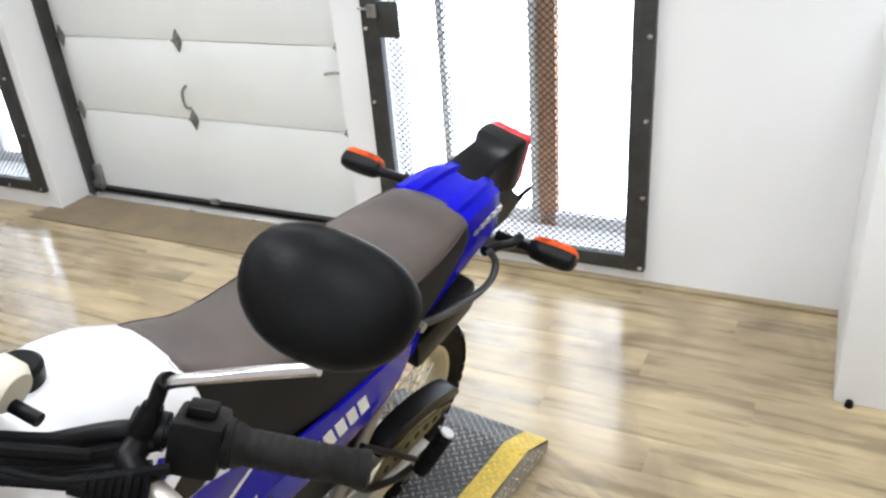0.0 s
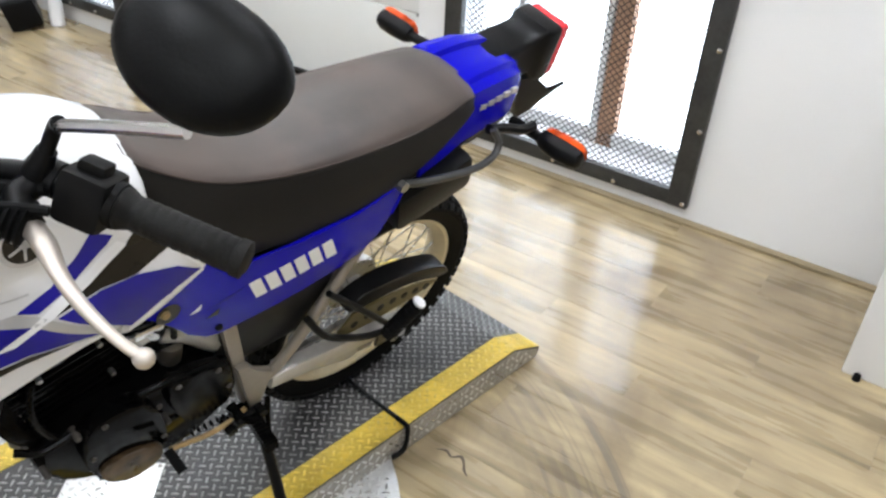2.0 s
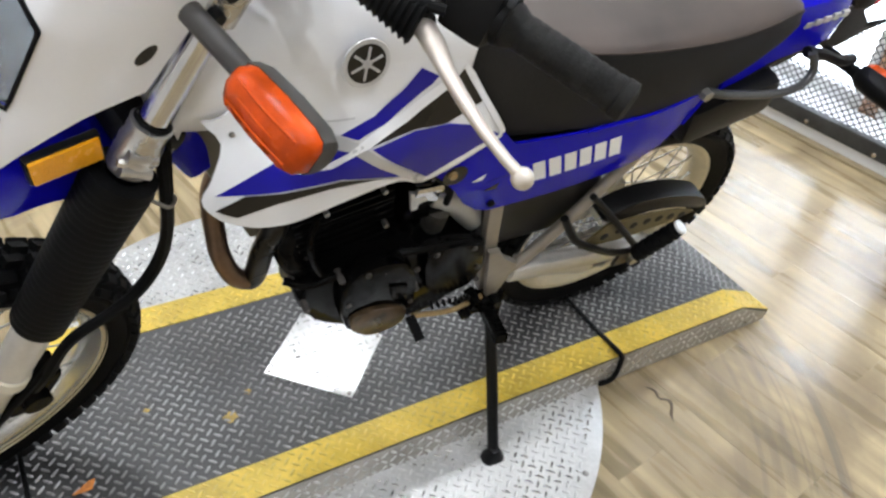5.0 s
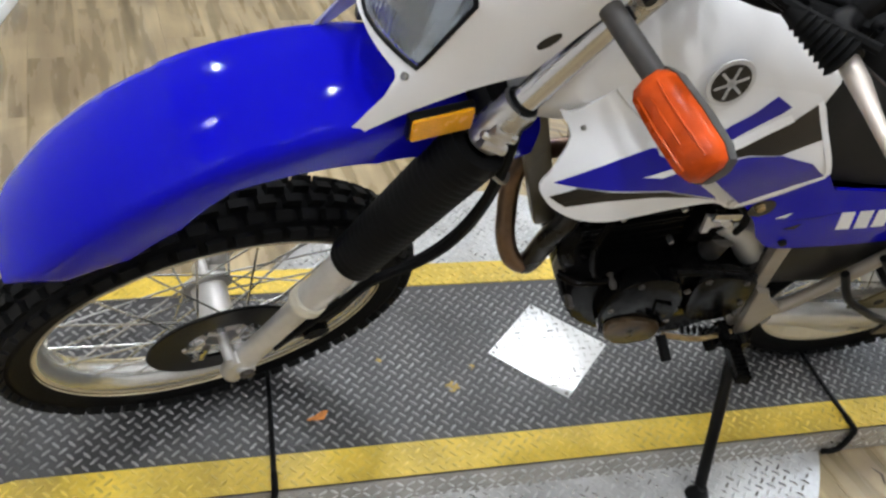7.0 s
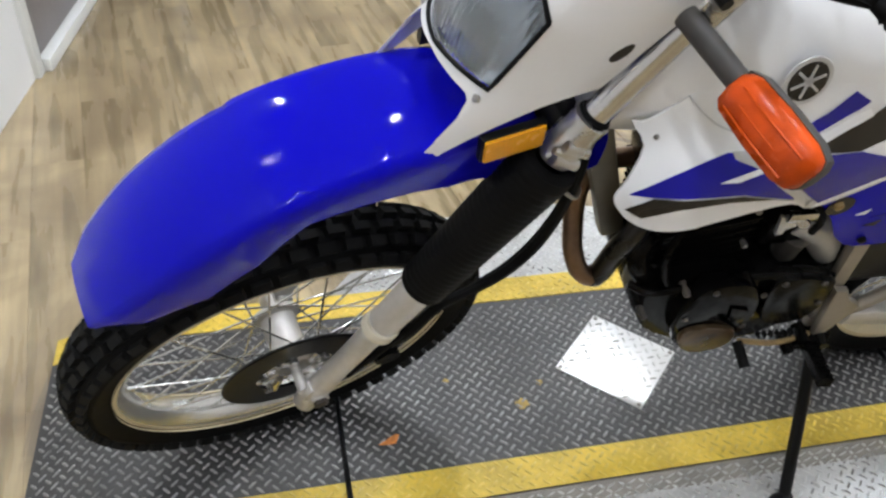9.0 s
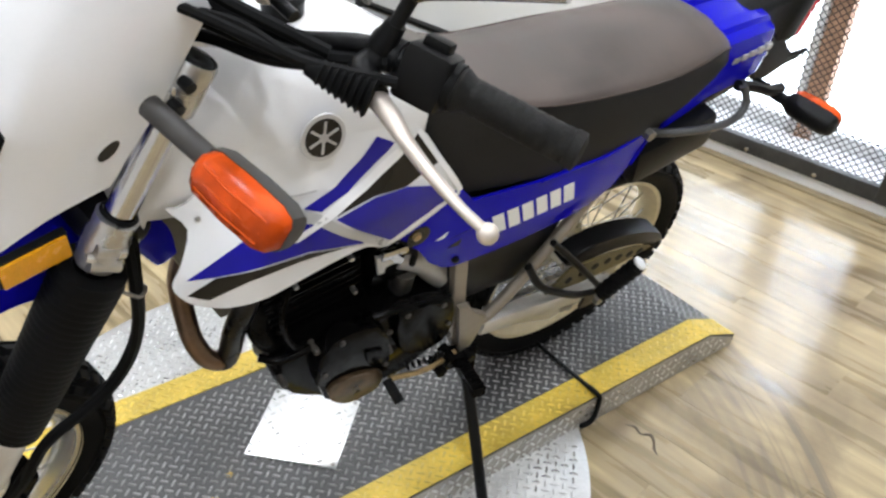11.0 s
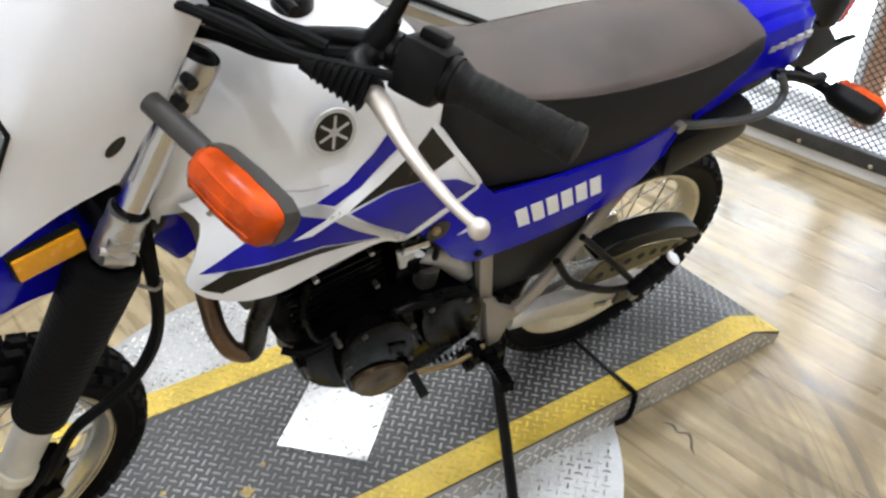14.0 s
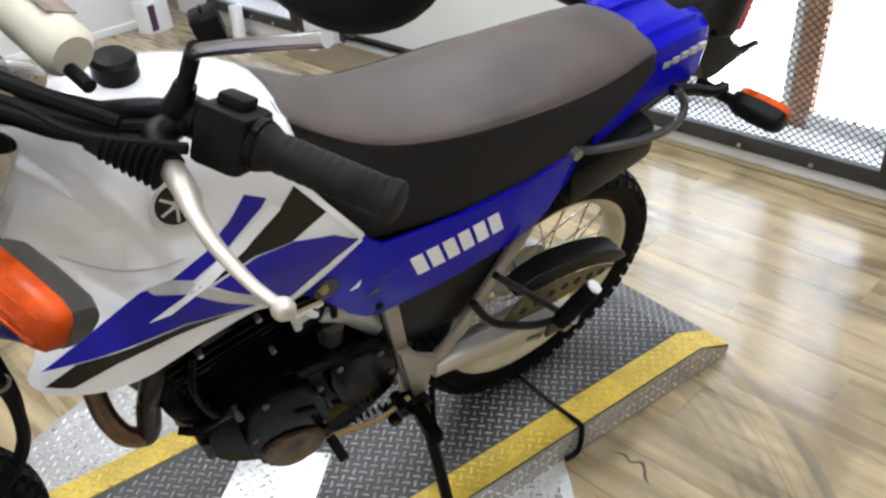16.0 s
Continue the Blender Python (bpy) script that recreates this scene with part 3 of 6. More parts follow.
part("picture", box(bmesh.new(), (-0.35, -0.006, 0.26), (0.05, 0.0, 0.52), 0.002), M_POSTER, cab, "dark printed panel")
tagged(cab, "white display stand with a dark printed panel", "stand")
ext = empty("carton", ROOM @ pose(-0.50, 4.45, 0, 0, 0, 12))
part("body", box(bmesh.new(), (-0.09, -0.06, 0.0), (0.09, 0.06, 0.20), 0.003), M_WALL, ext)
part("printed_band", box(bmesh.new(), (-0.07, -0.062, 0.02), (-0.02, -0.060, 0.18)), M_PURPLE, ext, "dark purple printed band")
tagged(ext, "white carton with a dark purple band on the floor", "box")
scoot = empty("far_wheel", ROOM @ pose(-1.55, 5.5, 0.13, 0, 0, 20))
part("tyre", lathe(bmesh.new(), [(0.08, -0.03), (0.12, -0.035), (0.13, 0.0), (0.12, 0.035), (0.08, 0.03)], 28), M_RUBBER, scoot)
part("rim", lathe(bmesh.new(), [(0.0, -0.02), (0.082, -0.028), (0.082, 0.028), (0.0, 0.02)], 28), M_STEEL, scoot)
tagged(scoot, "small black wheel of a parked vehicle", "wheel")

# ceiling lamps out of view: some match highlights, the rest added to soften shadows
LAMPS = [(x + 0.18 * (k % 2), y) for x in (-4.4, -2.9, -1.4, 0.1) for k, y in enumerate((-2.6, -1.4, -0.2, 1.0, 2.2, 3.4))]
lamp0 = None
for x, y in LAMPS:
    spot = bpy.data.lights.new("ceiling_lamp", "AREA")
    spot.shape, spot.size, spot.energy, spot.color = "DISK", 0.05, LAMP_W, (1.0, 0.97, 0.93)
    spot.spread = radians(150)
    new("assumed_ceiling_lamp_light", spot).matrix_world = pose(x, y, H - 0.045)
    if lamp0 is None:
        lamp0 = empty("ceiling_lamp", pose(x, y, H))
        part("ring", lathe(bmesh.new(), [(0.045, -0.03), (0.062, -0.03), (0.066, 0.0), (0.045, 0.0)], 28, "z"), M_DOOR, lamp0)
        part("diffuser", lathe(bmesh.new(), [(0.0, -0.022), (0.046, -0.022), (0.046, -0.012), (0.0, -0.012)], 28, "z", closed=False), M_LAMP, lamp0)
        tagged(lamp0, "round recessed ceiling lamp, lit, from an assumed grid", "lamp", "ceiling lamps")
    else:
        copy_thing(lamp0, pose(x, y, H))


# ---- the motorcycle lift ----
lift = tagged(empty("motorcycle_lift"), "low steel motorcycle lift with dark tread deck and yellow edges", "lift")
W, X0, X1, T0, T1 = 0.61, -2.168, 0.0, -2.328, 0.12


def deck_z(x):
    """The deck's height: flat, with a short ramp at either end."""
    if x < X0:
        return P + (x - X0) / (T0 - X0) * (0.030 - P)
    if x > X1:
        return P + (x - X1) / (T1 - X1) * (0.034 - P)
    return P


bm = prism(bmesh.new(), [(T0, 0.012), (T0, 0.030), (X0, P), (X1, P), (T1, 0.034), (T1, 0.014)], 0.0, W)
part("deck", bm, M_DECK, lift, smooth=0)
for y0, y1 in ((0.0005, 0.077), (W - 0.078, W - 0.0005)):
    xs = (T0 + 0.001, X0, X1, T1 - 0.001)
    bm = prism(bmesh.new(), [(x, deck_z(x) + 0.0022) for x in xs] + [(x, deck_z(x) - 0.002) for x in xs[::-1]], y0, y1)
    part("yellow_stripe", bm, M_YELLOW, lift, "worn yellow safety paint", smooth=0)
part("side_skirt", prism(bmesh.new(), [(T0 + 0.01, 0.004), (T0 + 0.01, 0.026), (X0, P - 0.004), (X1, P - 0.004), (T1 - 0.01, 0.030), (T1 - 0.01, 0.004)], -0.003, -0.0006), M_SKIRT, lift, "bare tread-plate edge", smooth=0)


def lug(bm, x, y, z, a, s=1.0, tilt=0.0, axis="z"):
    """One raised almond of a tread plate."""
    n = 6
    pts = []
    c, sn = math.cos(a), math.sin(a)
    for k in range(n):
        q = 2 * math.pi * k / n
        u, v = 0.0112 * s * math.cos(q), 0.0034 * s * math.sin(q)
        pts.append((u * c - v * sn, u * sn + v * c))
    top = (0, 0)
    if axis == "z":
        base = [bm.verts.new((x + p, y + q, z + p * tilt)) for p, q in pts]
        apex = [bm.verts.new((x + 0.55 * p, y + 0.55 * q, z + 0.0022 * s + 0.55 * p * tilt)) for p, q in pts]
    else:
        base = [bm.verts.new((x + p, y, z + q)) for p, q in pts]
        apex = [bm.verts.new((x + 0.55 * p, y - 0.0015, z + 0.55 * q)) for p, q in pts]
    for k in range(n):
        bm.faces.new((base[k], base[(k + 1) % n], apex[(k + 1) % n], apex[k]))
    bm.faces.new(apex)


def lugs(name, mat, parent, x0, x1, y0, y1, zf, keep, pitch=0.0205, s=1.0, tilt=lambda x: 0.0):
    """A field of lugs, each pointing at the middle of its neighbour."""
    bm = bmesh.new()
    r = pitch / math.sqrt(2)
    for p in range(int((x1 - x0) / r) + 1):
        for q in range(int((y1 - y0) / r) + 1):
            if (p + q) % 2:
                continue
            x, y = x0 + p * r, y0 + q * r
            i = (p + q) // 2
            j = (p - q) // 2
            if keep(x, y):
                lug(bm, x, y, zf(x, y), radians(45 if (i + j) % 2 else -45), s, tilt(x))
    ob = part(name, bm, mat, parent, smooth=0)
    ob["kind"] = "stuff"
    return ob


def slope(x):
    return (deck_z(x + 0.001) - deck_z(x - 0.001)) / 0.002


lugs("tread_pattern", M_LUG, lift, T0 + 0.015, T1 - 0.01, 0.089, W - 0.090, lambda x, y: deck_z(x) + 0.0003, lambda x, y: True, tilt=slope)
for y0, y1 in ((0.010, 0.073), (W - 0.074, W - 0.008)):
    lugs("tread_pattern", M_YELLOWLUG, lift, T0 + 0.015, T1 - 0.01, y0, y1, lambda x, y: deck_z(x) + 0.0023, lambda x, y: True, tilt=slope)
bm = bmesh.new()
x, i = T0 + 0.04, 0
while x < T1 - 0.03:
    for j in range(3):
        z = 0.020 + 0.022 * j
        if z < deck_z(x) - 0.012:
            lug(bm, x, -0.0031, z, radians(45 if (i + j) % 2 else -45), 1.1, axis="y")
    x += 0.0215
    i += 1
part("side_pattern", bm, M_ALULUG, lift, smooth=0)["kind"] = "stuff"

# round turntable under the lift
turn = tagged(empty("turntable", pose(-1.10, 0.315, 0)), "round bright tread-plate turntable under the lift", "turntable")
part("disc", lathe(bmesh.new(), [(0.0, 0.002), (0.695, 0.002), (0.697, 0.004), (0.697, 0.0105), (0.695, 0.012), (0.0, 0.012)], 128, "z", closed=False), M_ALU, turn)
lugs("tread_pattern", M_ALULUG, turn, -0.68, 0.68, -0.68, 0.68, lambda x, y: 0.0122, lambda x, y: x * x + y * y < 0.675 ** 2 and not -0.312 < y < 0.292)
for a in (20, 62, 118, 160, 205, 240, 300, 335, -25, -50):
    x, y = 0.672 * math.cos(radians(a)), 0.672 * math.sin(radians(a))
    part("screw", lathe(bmesh.new(), [(0.0, 0.0145), (0.006, 0.0135), (0.008, 0.012), (0.0, 0.012)], 12, "z", centre=(x, y, 0), closed=False), M_STEEL, turn)

# loose tread plate lying on the deck under the engine
sheet_plate = tagged(empty("cover_plate", pose(-1.069, 0.296, P + 0.0022, 0, 0, 45)), "bright square tread plate lying on the deck", "plate")
part("sheet", box(bmesh.new(), (-0.104, -0.104, 0), (0.104, 0.104, 0.003), 0.001), M_SHEET, sheet_plate)
lugs("tread_pattern", M_ALULUG, sheet_plate, -0.092, 0.098, -0.092, 0.098, lambda x, y: 0.0031, lambda x, y: True, s=0.85)
for x, y in ((-0.095, -0.095), (0.095, -0.095), (0.095, 0.095), (-0.095, 0.095)):
    part("screw", lathe(bmesh.new(), [(0.0, 0.006), (0.004, 0.0055), (0.005, 0.003), (0.0, 0.003)], 10, "z", centre=(x, y, 0), closed=False), M_STEEL, sheet_plate)

# bent tie-down rods over the deck's edge
def tie_rod(x, y1):
    r = empty("tie_down_rod", pose(x, 0, 0))
    bm = tube(bmesh.new(), [(0, y1, P + 0.009), (0.0, y1 * 0.5, P + 0.009), (0.0, 0.03, P + 0.010)], 0.0055, 8)
    part("rod", bm, M_BLACK, r)
    bm = tube(bmesh.new(), [(0.0, 0.03, P + 0.010), (0.0, -0.006, P + 0.009), (-0.002, -0.012, P - 0.005), (-0.006, -0.012, 0.040), (-0.02, -0.012, 0.022), (-0.05, -0.010, 0.020)], 0.0065, 8)
    part("hook", bm, M_RUBBER, r)
    return tagged(r, "black tie-down rod hooked over the lift's edge", "rod", "tie-down rods")


tie_rod(-0.43, 0.26)
tie_rod(-1.712, 0.31)

# dry leaf and paint flecks on the deck
leaf = tagged(empty("dry_leaf", pose(-1.617, 0.155, P + 0.003, 0, 0, 20)), "small dry orange leaf on the deck", "leaf")
bm = bmesh.new()
ring = [bm.verts.new((0.020 * math.cos(a) * (1 + 0.35 * math.sin(3 * a)), 0.011 * math.sin(a) * (1 + 0.3 * math.cos(2 * a)), 0.004 + 0.004 * math.sin(2 * a))) for a in (2 * math.pi * k / 14 for k in range(14))]
bm.faces.new(ring)
bmesh.ops.solidify(bm, geom=list(bm.faces), thickness=0.001)
part("blade", bm, M_LEAF, leaf)


def fleck(x, y, r, seed):
    """A small irregular splash of paint."""
    rng = random.Random(seed)
    bm = bmesh.new()
    lo = [bm.verts.new((x + r * (0.6 + 0.6 * rng.random()) * math.cos(a), y + r * (0.5 + 0.6 * rng.random()) * math.sin(a), P - 0.001)) for a in (2 * math.pi * k / 12 for k in range(12))]
    hi = [bm.verts.new((v.co.x, v.co.y, P + 0.0012)) for v in lo]
    skin(bm, [lo, hi])
    part("paint_fleck", bm, M_FLECK, lift, "ochre paint fleck", smooth=0)


for x, y, r, seed in ((-1.318, 0.211, 0.016, 3), (-1.265, 0.262, 0.008, 5), (-1.47, 0.30, 0.007, 6)):
    fleck(x, y, r, seed)


# ---- the motorcycle ----
bike = tagged(empty("motorcycle", BIKE), "blue and white dual-sport motorcycle leaning on its side stand", "motorcycle")


def lerp(table, x):
    """Linear between the rows of (x, value)."""
    if x <= table[0][0]:
        return table[0][1]
    for (a, va), (b, vb) in zip(table, table[1:]):
        if x <= b:
            return va + (vb - va) * (x - a) / (b - a)
    return table[-1][1]


def sheet(outline, yf, off=0.0, thick=0.003, cuts=3, side=-1):
    """A panel bounded by an outline in x-z that follows the surface |y| = yf(x, z), off metres outside it."""
    bm = bmesh.new()
    vs = [bm.verts.new((x, 0, z)) for x, z in outline]
    es = [bm.edges.new((vs[i], vs[(i + 1) % len(vs)])) for i in range(len(vs))]
    bmesh.ops.triangle_fill(bm, use_beauty=True, edges=es)
    for _ in range(cuts):
        long = [e for e in bm.edges if e.calc_length() > 0.018]
        if not long:
            break
        bmesh.ops.subdivide_edges(bm, edges=long, cuts=1)
        bmesh.ops.triangulate(bm, faces=[f for f in bm.faces if len(f.verts) > 3])
    for v in bm.verts:
        v.co.y = side * (yf(v.co.x, v.co.z) + off)
    bmesh.ops.recalc_face_normals(bm, faces=bm.faces)
    if thick:
        bmesh.ops.solidify(bm, geom=list(bm.faces), thickness=thick)
    return bm


def curve_outline(points, steps=4):
    """A closed smooth outline through the points."""
    n = len(points)
    ps = [Vector((p[0], p[1], 0)) for p in points]
    out = []
    for i in range(n):
        p0, p1, p2, p3 = ps[i - 1], ps[i], ps[(i + 1) % n], ps[(i + 2) % n]
        for k in range(steps):
            t = k / steps
            q = 0.5 * (2 * p1 + (p2 - p0) * t + (2 * p0 - 5 * p1 + 4 * p2 - p3) * t * t + (3 * p1 - p0 - 3 * p2 + p3) * t ** 3)
            out.append((q.x, q.y))
    return out


# -- wheels --
def wheel(name, m, R, rim_r, w, knob, cream, rim_mat, label):
    """A spoked wheel with a knobbly tyre, its axle along y."""
    bm = lathe(bmesh.new(), [(0.030, -0.055), (0.042, -0.050), (0.044, -0.044), (0.026, -0.036), (0.024, 0.036), (0.044, 0.044), (0.042, 0.05), (0.030, 0.055)], 32)
    cyl(bm, (0, -0.10, 0), (0, 0.10, 0), 0.009, n=14)
    hub = part(name, bm, M_FORK, bike, label, m=m)
    c = R - knob
    h = w / 2
    prof = [(rim_r - 0.002, -h * 0.62), (rim_r + 0.012, -h * 0.80), (rim_r + 0.035, -h * 0.97), (c - 0.030, -h * 0.97), (c - 0.013, -h * 0.82), (c - 0.003, -h * 0.45), (c, 0),
            (c - 0.003, h * 0.45), (c - 0.013, h * 0.82), (c - 0.030, h * 0.97), (rim_r + 0.035, h * 0.97), (rim_r + 0.012, h * 0.80), (rim_r - 0.002, h * 0.62)]
    tyre = part("tyre", lathe(bmesh.new(), prof, 96), M_RUBBER, hub)
    # tread blocks in staggered rows
    bm = bmesh.new()
    n = int(2 * math.pi * R / 0.040)
    rows = ((-0.84, 0.28, 0.0, -52), (-0.44, 0.34, 0.5, -22), (0.0, 0.30, 0.0, 0), (0.44, 0.34, 0.5, 22), (0.84, 0.28, 0.0, 52))
    for frac, ww, ph, tip in rows:
        r0 = lerp([(0, c), (0.45, c - 0.003), (0.82, c - 0.013), (1, c - 0.024)], abs(frac)) - 0.002
        for k in range(n):
            a = 360.0 * (k + ph) / n
            mm = pose(0, 0, 0, 0, a, 0) @ Matrix.Translation((0, frac * h, r0)) @ pose(0, 0, 0, -tip, 0, 0)
            vs = []
            for z, s in ((0.0, 1.0), (knob + 0.0015, 0.90)):
                for x, y in ((-1, -1), (1, -1), (1, 1), (-1, 1)):
                    vs.append(bm.verts.new(mm @ Vector((x * 0.0138 * s, y * ww * h * 0.52 * s, z))))
            for f in ((4, 5, 6, 7), (0, 1, 5, 4), (1, 2, 6, 5), (2, 3, 7, 6), (3, 0, 4, 7)):
                bm.faces.new([vs[i] for i in f])
    part("tread", bm, M_TREAD, hub, smooth=0)["kind"] = "stuff"
    g = rim_r
    part("rim", lathe(bmesh.new(), [(g + 0.003, -h * 0.60), (g + 0.004, -h * 0.66), (g - 0.006, -h * 0.64), (g - 0.012, -h * 0.52), (g - 0.022, -h * 0.30), (g - 0.026, 0), (g - 0.022, h * 0.30),
                                    (g - 0.012, h * 0.52), (g - 0.006, h * 0.64), (g + 0.004, h * 0.66), (g + 0.003, h * 0.60)], 96), rim_mat, hub)
    for s in (-1, 1):
        part("rim_edge", lathe(bmesh.new(), [(g - 0.004, s * h * 0.66), (g + 0.005, s * h * 0.69), (g + cream, s * h * 0.79), (g + cream, s * h * 0.76), (g + 0.005, s * h * 0.64)], 96), M_IVORY, hub, "cream painted rim edge")
    sp = None
    for k in range(36):
        s = -1 if k % 2 else 1
        a0 = 360.0 * k / 36
        tw = 62 if (k // 2) % 2 else -62
        p = Vector((0.040 * math.sin(radians(tw)), s * 0.042, 0.040 * math.cos(radians(tw))))
        q = Vector((0.0, s * 0.006, g - 0.020))
        bmk = cyl(bmesh.new(), p, q, 0.0019, n=6)
        cyl(bmk, q - (q - p).normalized() * 0.018, q, 0.0034, n=6)
        part("spoke", bmk, M_SPOKE, hub, m=pose(0, 0, 0, 0, a0, 0))
    return hub


front_hub = wheel("front_wheel", FORK @ pose(-0.078, 0, -0.681), 0.358, 0.284, 0.094, 0.011, 0.004, M_RIM, "spoked front wheel with knobbly tyre")
rear_hub = wheel("rear_wheel", pose(-0.412, 0, 0.325), 0.328, 0.254, 0.104, 0.007, 0.012, M_IVORY, "spoked rear wheel with knobbly tyre")

# front brake disc with dark ring, left side
bm = lathe(bmesh.new(), [(0.066, -0.062), (0.124, -0.062), (0.126, -0.060), (0.124, -0.056), (0.066, -0.056)], 72)
part("brake_disc", bm, M_BLACK, front_hub)
bm = bmesh.new()
for k in range(6):
    a = radians(60 * k)
    cyl(bm, (0.034 * math.cos(a), -0.058, 0.034 * math.sin(a)), (0.068 * math.cos(a + 0.35), -0.060, 0.068 * math.sin(a + 0.35)), 0.007, n=10)
    cyl(bm, (0.06 * math.cos(a), -0.070, 0.06 * math.sin(a)), (0.06 * math.cos(a), -0.058, 0.06 * math.sin(a)), 0.008, n=10)
part("disc_carrier", bm, M_CHROME, front_hub)

# rear drum, sprocket and chain
part("sprocket", lathe(bmesh.new(), [(0.05, -0.088), (0.088, -0.088), (0.092, -0.085), (0.088, -0.082), (0.05, -0.082)], 60), M_STEEL, rear_hub)
part("brake_drum", lathe(bmesh.new(), [(0.0, 0.075), (0.07, 0.072), (0.078, 0.055), (0.078, 0.035), (0.0, 0.035)], 40, closed=False), M_STEEL, rear_hub)
for a, b in (((-0.74, -0.086, 0.392), (-0.43, -0.086, 0.412)), ((-0.74, -0.086, 0.330), (-0.43, -0.086, 0.234))):
    a, b = Vector(a), Vector(b)
    n = 24
    bm = cyl(bmesh.new(), a, b, 0.0035, n=6)
    for k in range(n):
        p = a.lerp(b, k / n)
        q = a.lerp(b, (k + 0.8) / n)
        w = 0.007 if k % 2 else 0.0045
        m = Matrix.Translation((p + q) / 2) @ frame_along(p, q)
        box(bm, (-0.006, -w, -(q - p).length * 0.62), (0.006, w, (q - p).length * 0.62), 0, m)
    part("chain_run", bm, M_STEEL, bike, smooth=0)["kind"] = "stuff"

# -- fork, clamps and axle lugs --
for s in (-1, 1):
    prof = [(0.0, -0.742), (0.014, -0.742), (0.020, -0.735), (0.0215, -0.700), (0.0200, -0.650), (0.0190, -0.600), (0.0200, -0.480), (0.0245, -0.462), (0.0250, -0.440), (0.0262, -0.330), (0.0, -0.330)]
    leg = part("fork_leg", lathe(bmesh.new(), prof, 28, "z", centre=(-0.05, s * 0.098, 0), closed=False), M_FORK, bike, "dull aluminium fork slider", m=FORK)
    b2 = bmesh.new()
    box(b2, (-0.076, s * 0.098 - 0.014, -0.708), (-0.034, s * 0.098 + 0.014, -0.664), 0.012)
    cyl(b2, (-0.05, s * 0.072, -0.686), (-0.05, s * 0.120, -0.686), 0.0155, n=20)
    part("axle_lug", b2, M_FORK, leg)
    part("axle_nut", cyl(bmesh.new(), (-0.05, s * 0.118, -0.686), (-0.05, s * 0.128, -0.686), 0.0125, n=6), M_CASTDARK, leg)
    part("clamp_band", lathe(bmesh.new(), [(0.0235, -0.470), (0.0285, -0.468), (0.0285, -0.450), (0.0245, -0.448)], 28, "z", centre=(-0.05, s * 0.098, 0)), M_CREAM, leg, "cream plastic guide band")
    prof = [(0.030, -0.337)]
    for k in range(26):
        z = -0.335 + 0.280 * k / 26
        r = 0.0345 + 0.0065 * k / 26
        prof += [(r, z), (r + 0.0014, z + 0.0045), (r, z + 0.009)]
    prof += [(0.040, -0.048), (0.022, -0.046), (0.022, -0.337)]
    part("gaiter", lathe(bmesh.new(), prof, 28, "z", centre=(-0.05, s * 0.098, 0)), M_GAITER, leg, "black pleated rubber gaiter")
    part("fork_tube", cyl(bmesh.new(), (-0.05, s * 0.098, -0.06), (-0.05, s * 0.098, 0.235), 0.0170, n=28), M_CHROME, leg, "polished fork tube")
    b2 = lathe(bmesh.new(), [(0.0172, -0.040), (0.024, -0.038), (0.0255, -0.032), (0.0255, 0.004), (0.023, 0.012), (0.024, 0.030), (0.019, 0.032)], 28, "z", centre=(-0.05, s * 0.098, 0))
    cyl(b2, (-0.074, s * 0.112, -0.026), (-0.040, s * 0.121, -0.026), 0.0085, n=12)
    cyl(b2, (-0.074, s * 0.112, -0.004), (-0.042, s * 0.121, -0.004), 0.0080, n=12)
    cyl(b2, (-0.080, s * 0.110, -0.015), (-0.070, s * 0.114, -0.015), 0.005, n=6)
    part("clamp", b2, M_CAST, leg, "cast alloy fork clamp")
    part("snap_ring", lathe(bmesh.new(), [(0.0188, 0.032), (0.0215, 0.034), (0.0188, 0.038)], 24, "z", centre=(-0.05, s * 0.098, 0)), M_RUBBER, leg)
bm = box(bmesh.new(), (-0.055, -0.09, -0.035), (0.025, 0.09, 0.0), 0.012)
part("lower_triple_clamp", bm, M_BLACK, bike, m=FORK)
bm = box(bmesh.new(), (-0.076, -0.112, 0.188), (-0.026, 0.112, 0.212), 0.010)
for s in (-1, 1):
    lathe(bm, [(0.0186, 0.178), (0.0225, 0.180), (0.0235, 0.234), (0.0215, 0.239), (0.0186, 0.234)], 24, "z", centre=(-0.05, s * 0.098, 0))
part("upper_triple_clamp", bm, M_CAST, bike, m=FORK)
for s in (-1, 1):
    for z in (0.185, 0.212):
        part("pinch_bolt", cyl(bmesh.new(), (-0.068, s * 0.110, z + 0.008), (-0.068, s * 0.124, z + 0.008), 0.0068, n=16), M_BLACK, bike, m=FORK)
for s in (-1, 1):
    part("fork_cap", lathe(bmesh.new(), [(0.0, 0.232), (0.0184, 0.232), (0.0184, 0.238), (0.015, 0.2395), (0.0, 0.236)], 24, "z", centre=(-0.05, s * 0.098, 0), closed=False), M_BLACK, bike, m=FORK)
part("steering_head", cyl(bmesh.new(), (0, 0, -0.03), (0, 0, 0.185), 0.03, n=20), M_FRAME, bike, m=FORK)
# caliper behind the left leg
bm = box(bmesh.new(), (0.005, -0.095, -0.63), (0.06, -0.045, -0.52), 0.010)
box(bm, (-0.03, -0.085, -0.60), (0.03, -0.07, -0.55), 0.004)
cyl(bm, (0.03, -0.11, -0.575), (0.03, -0.09, -0.575), 0.022, n=18)
part("brake_caliper", bm, M_CASING, bike, m=FORK)
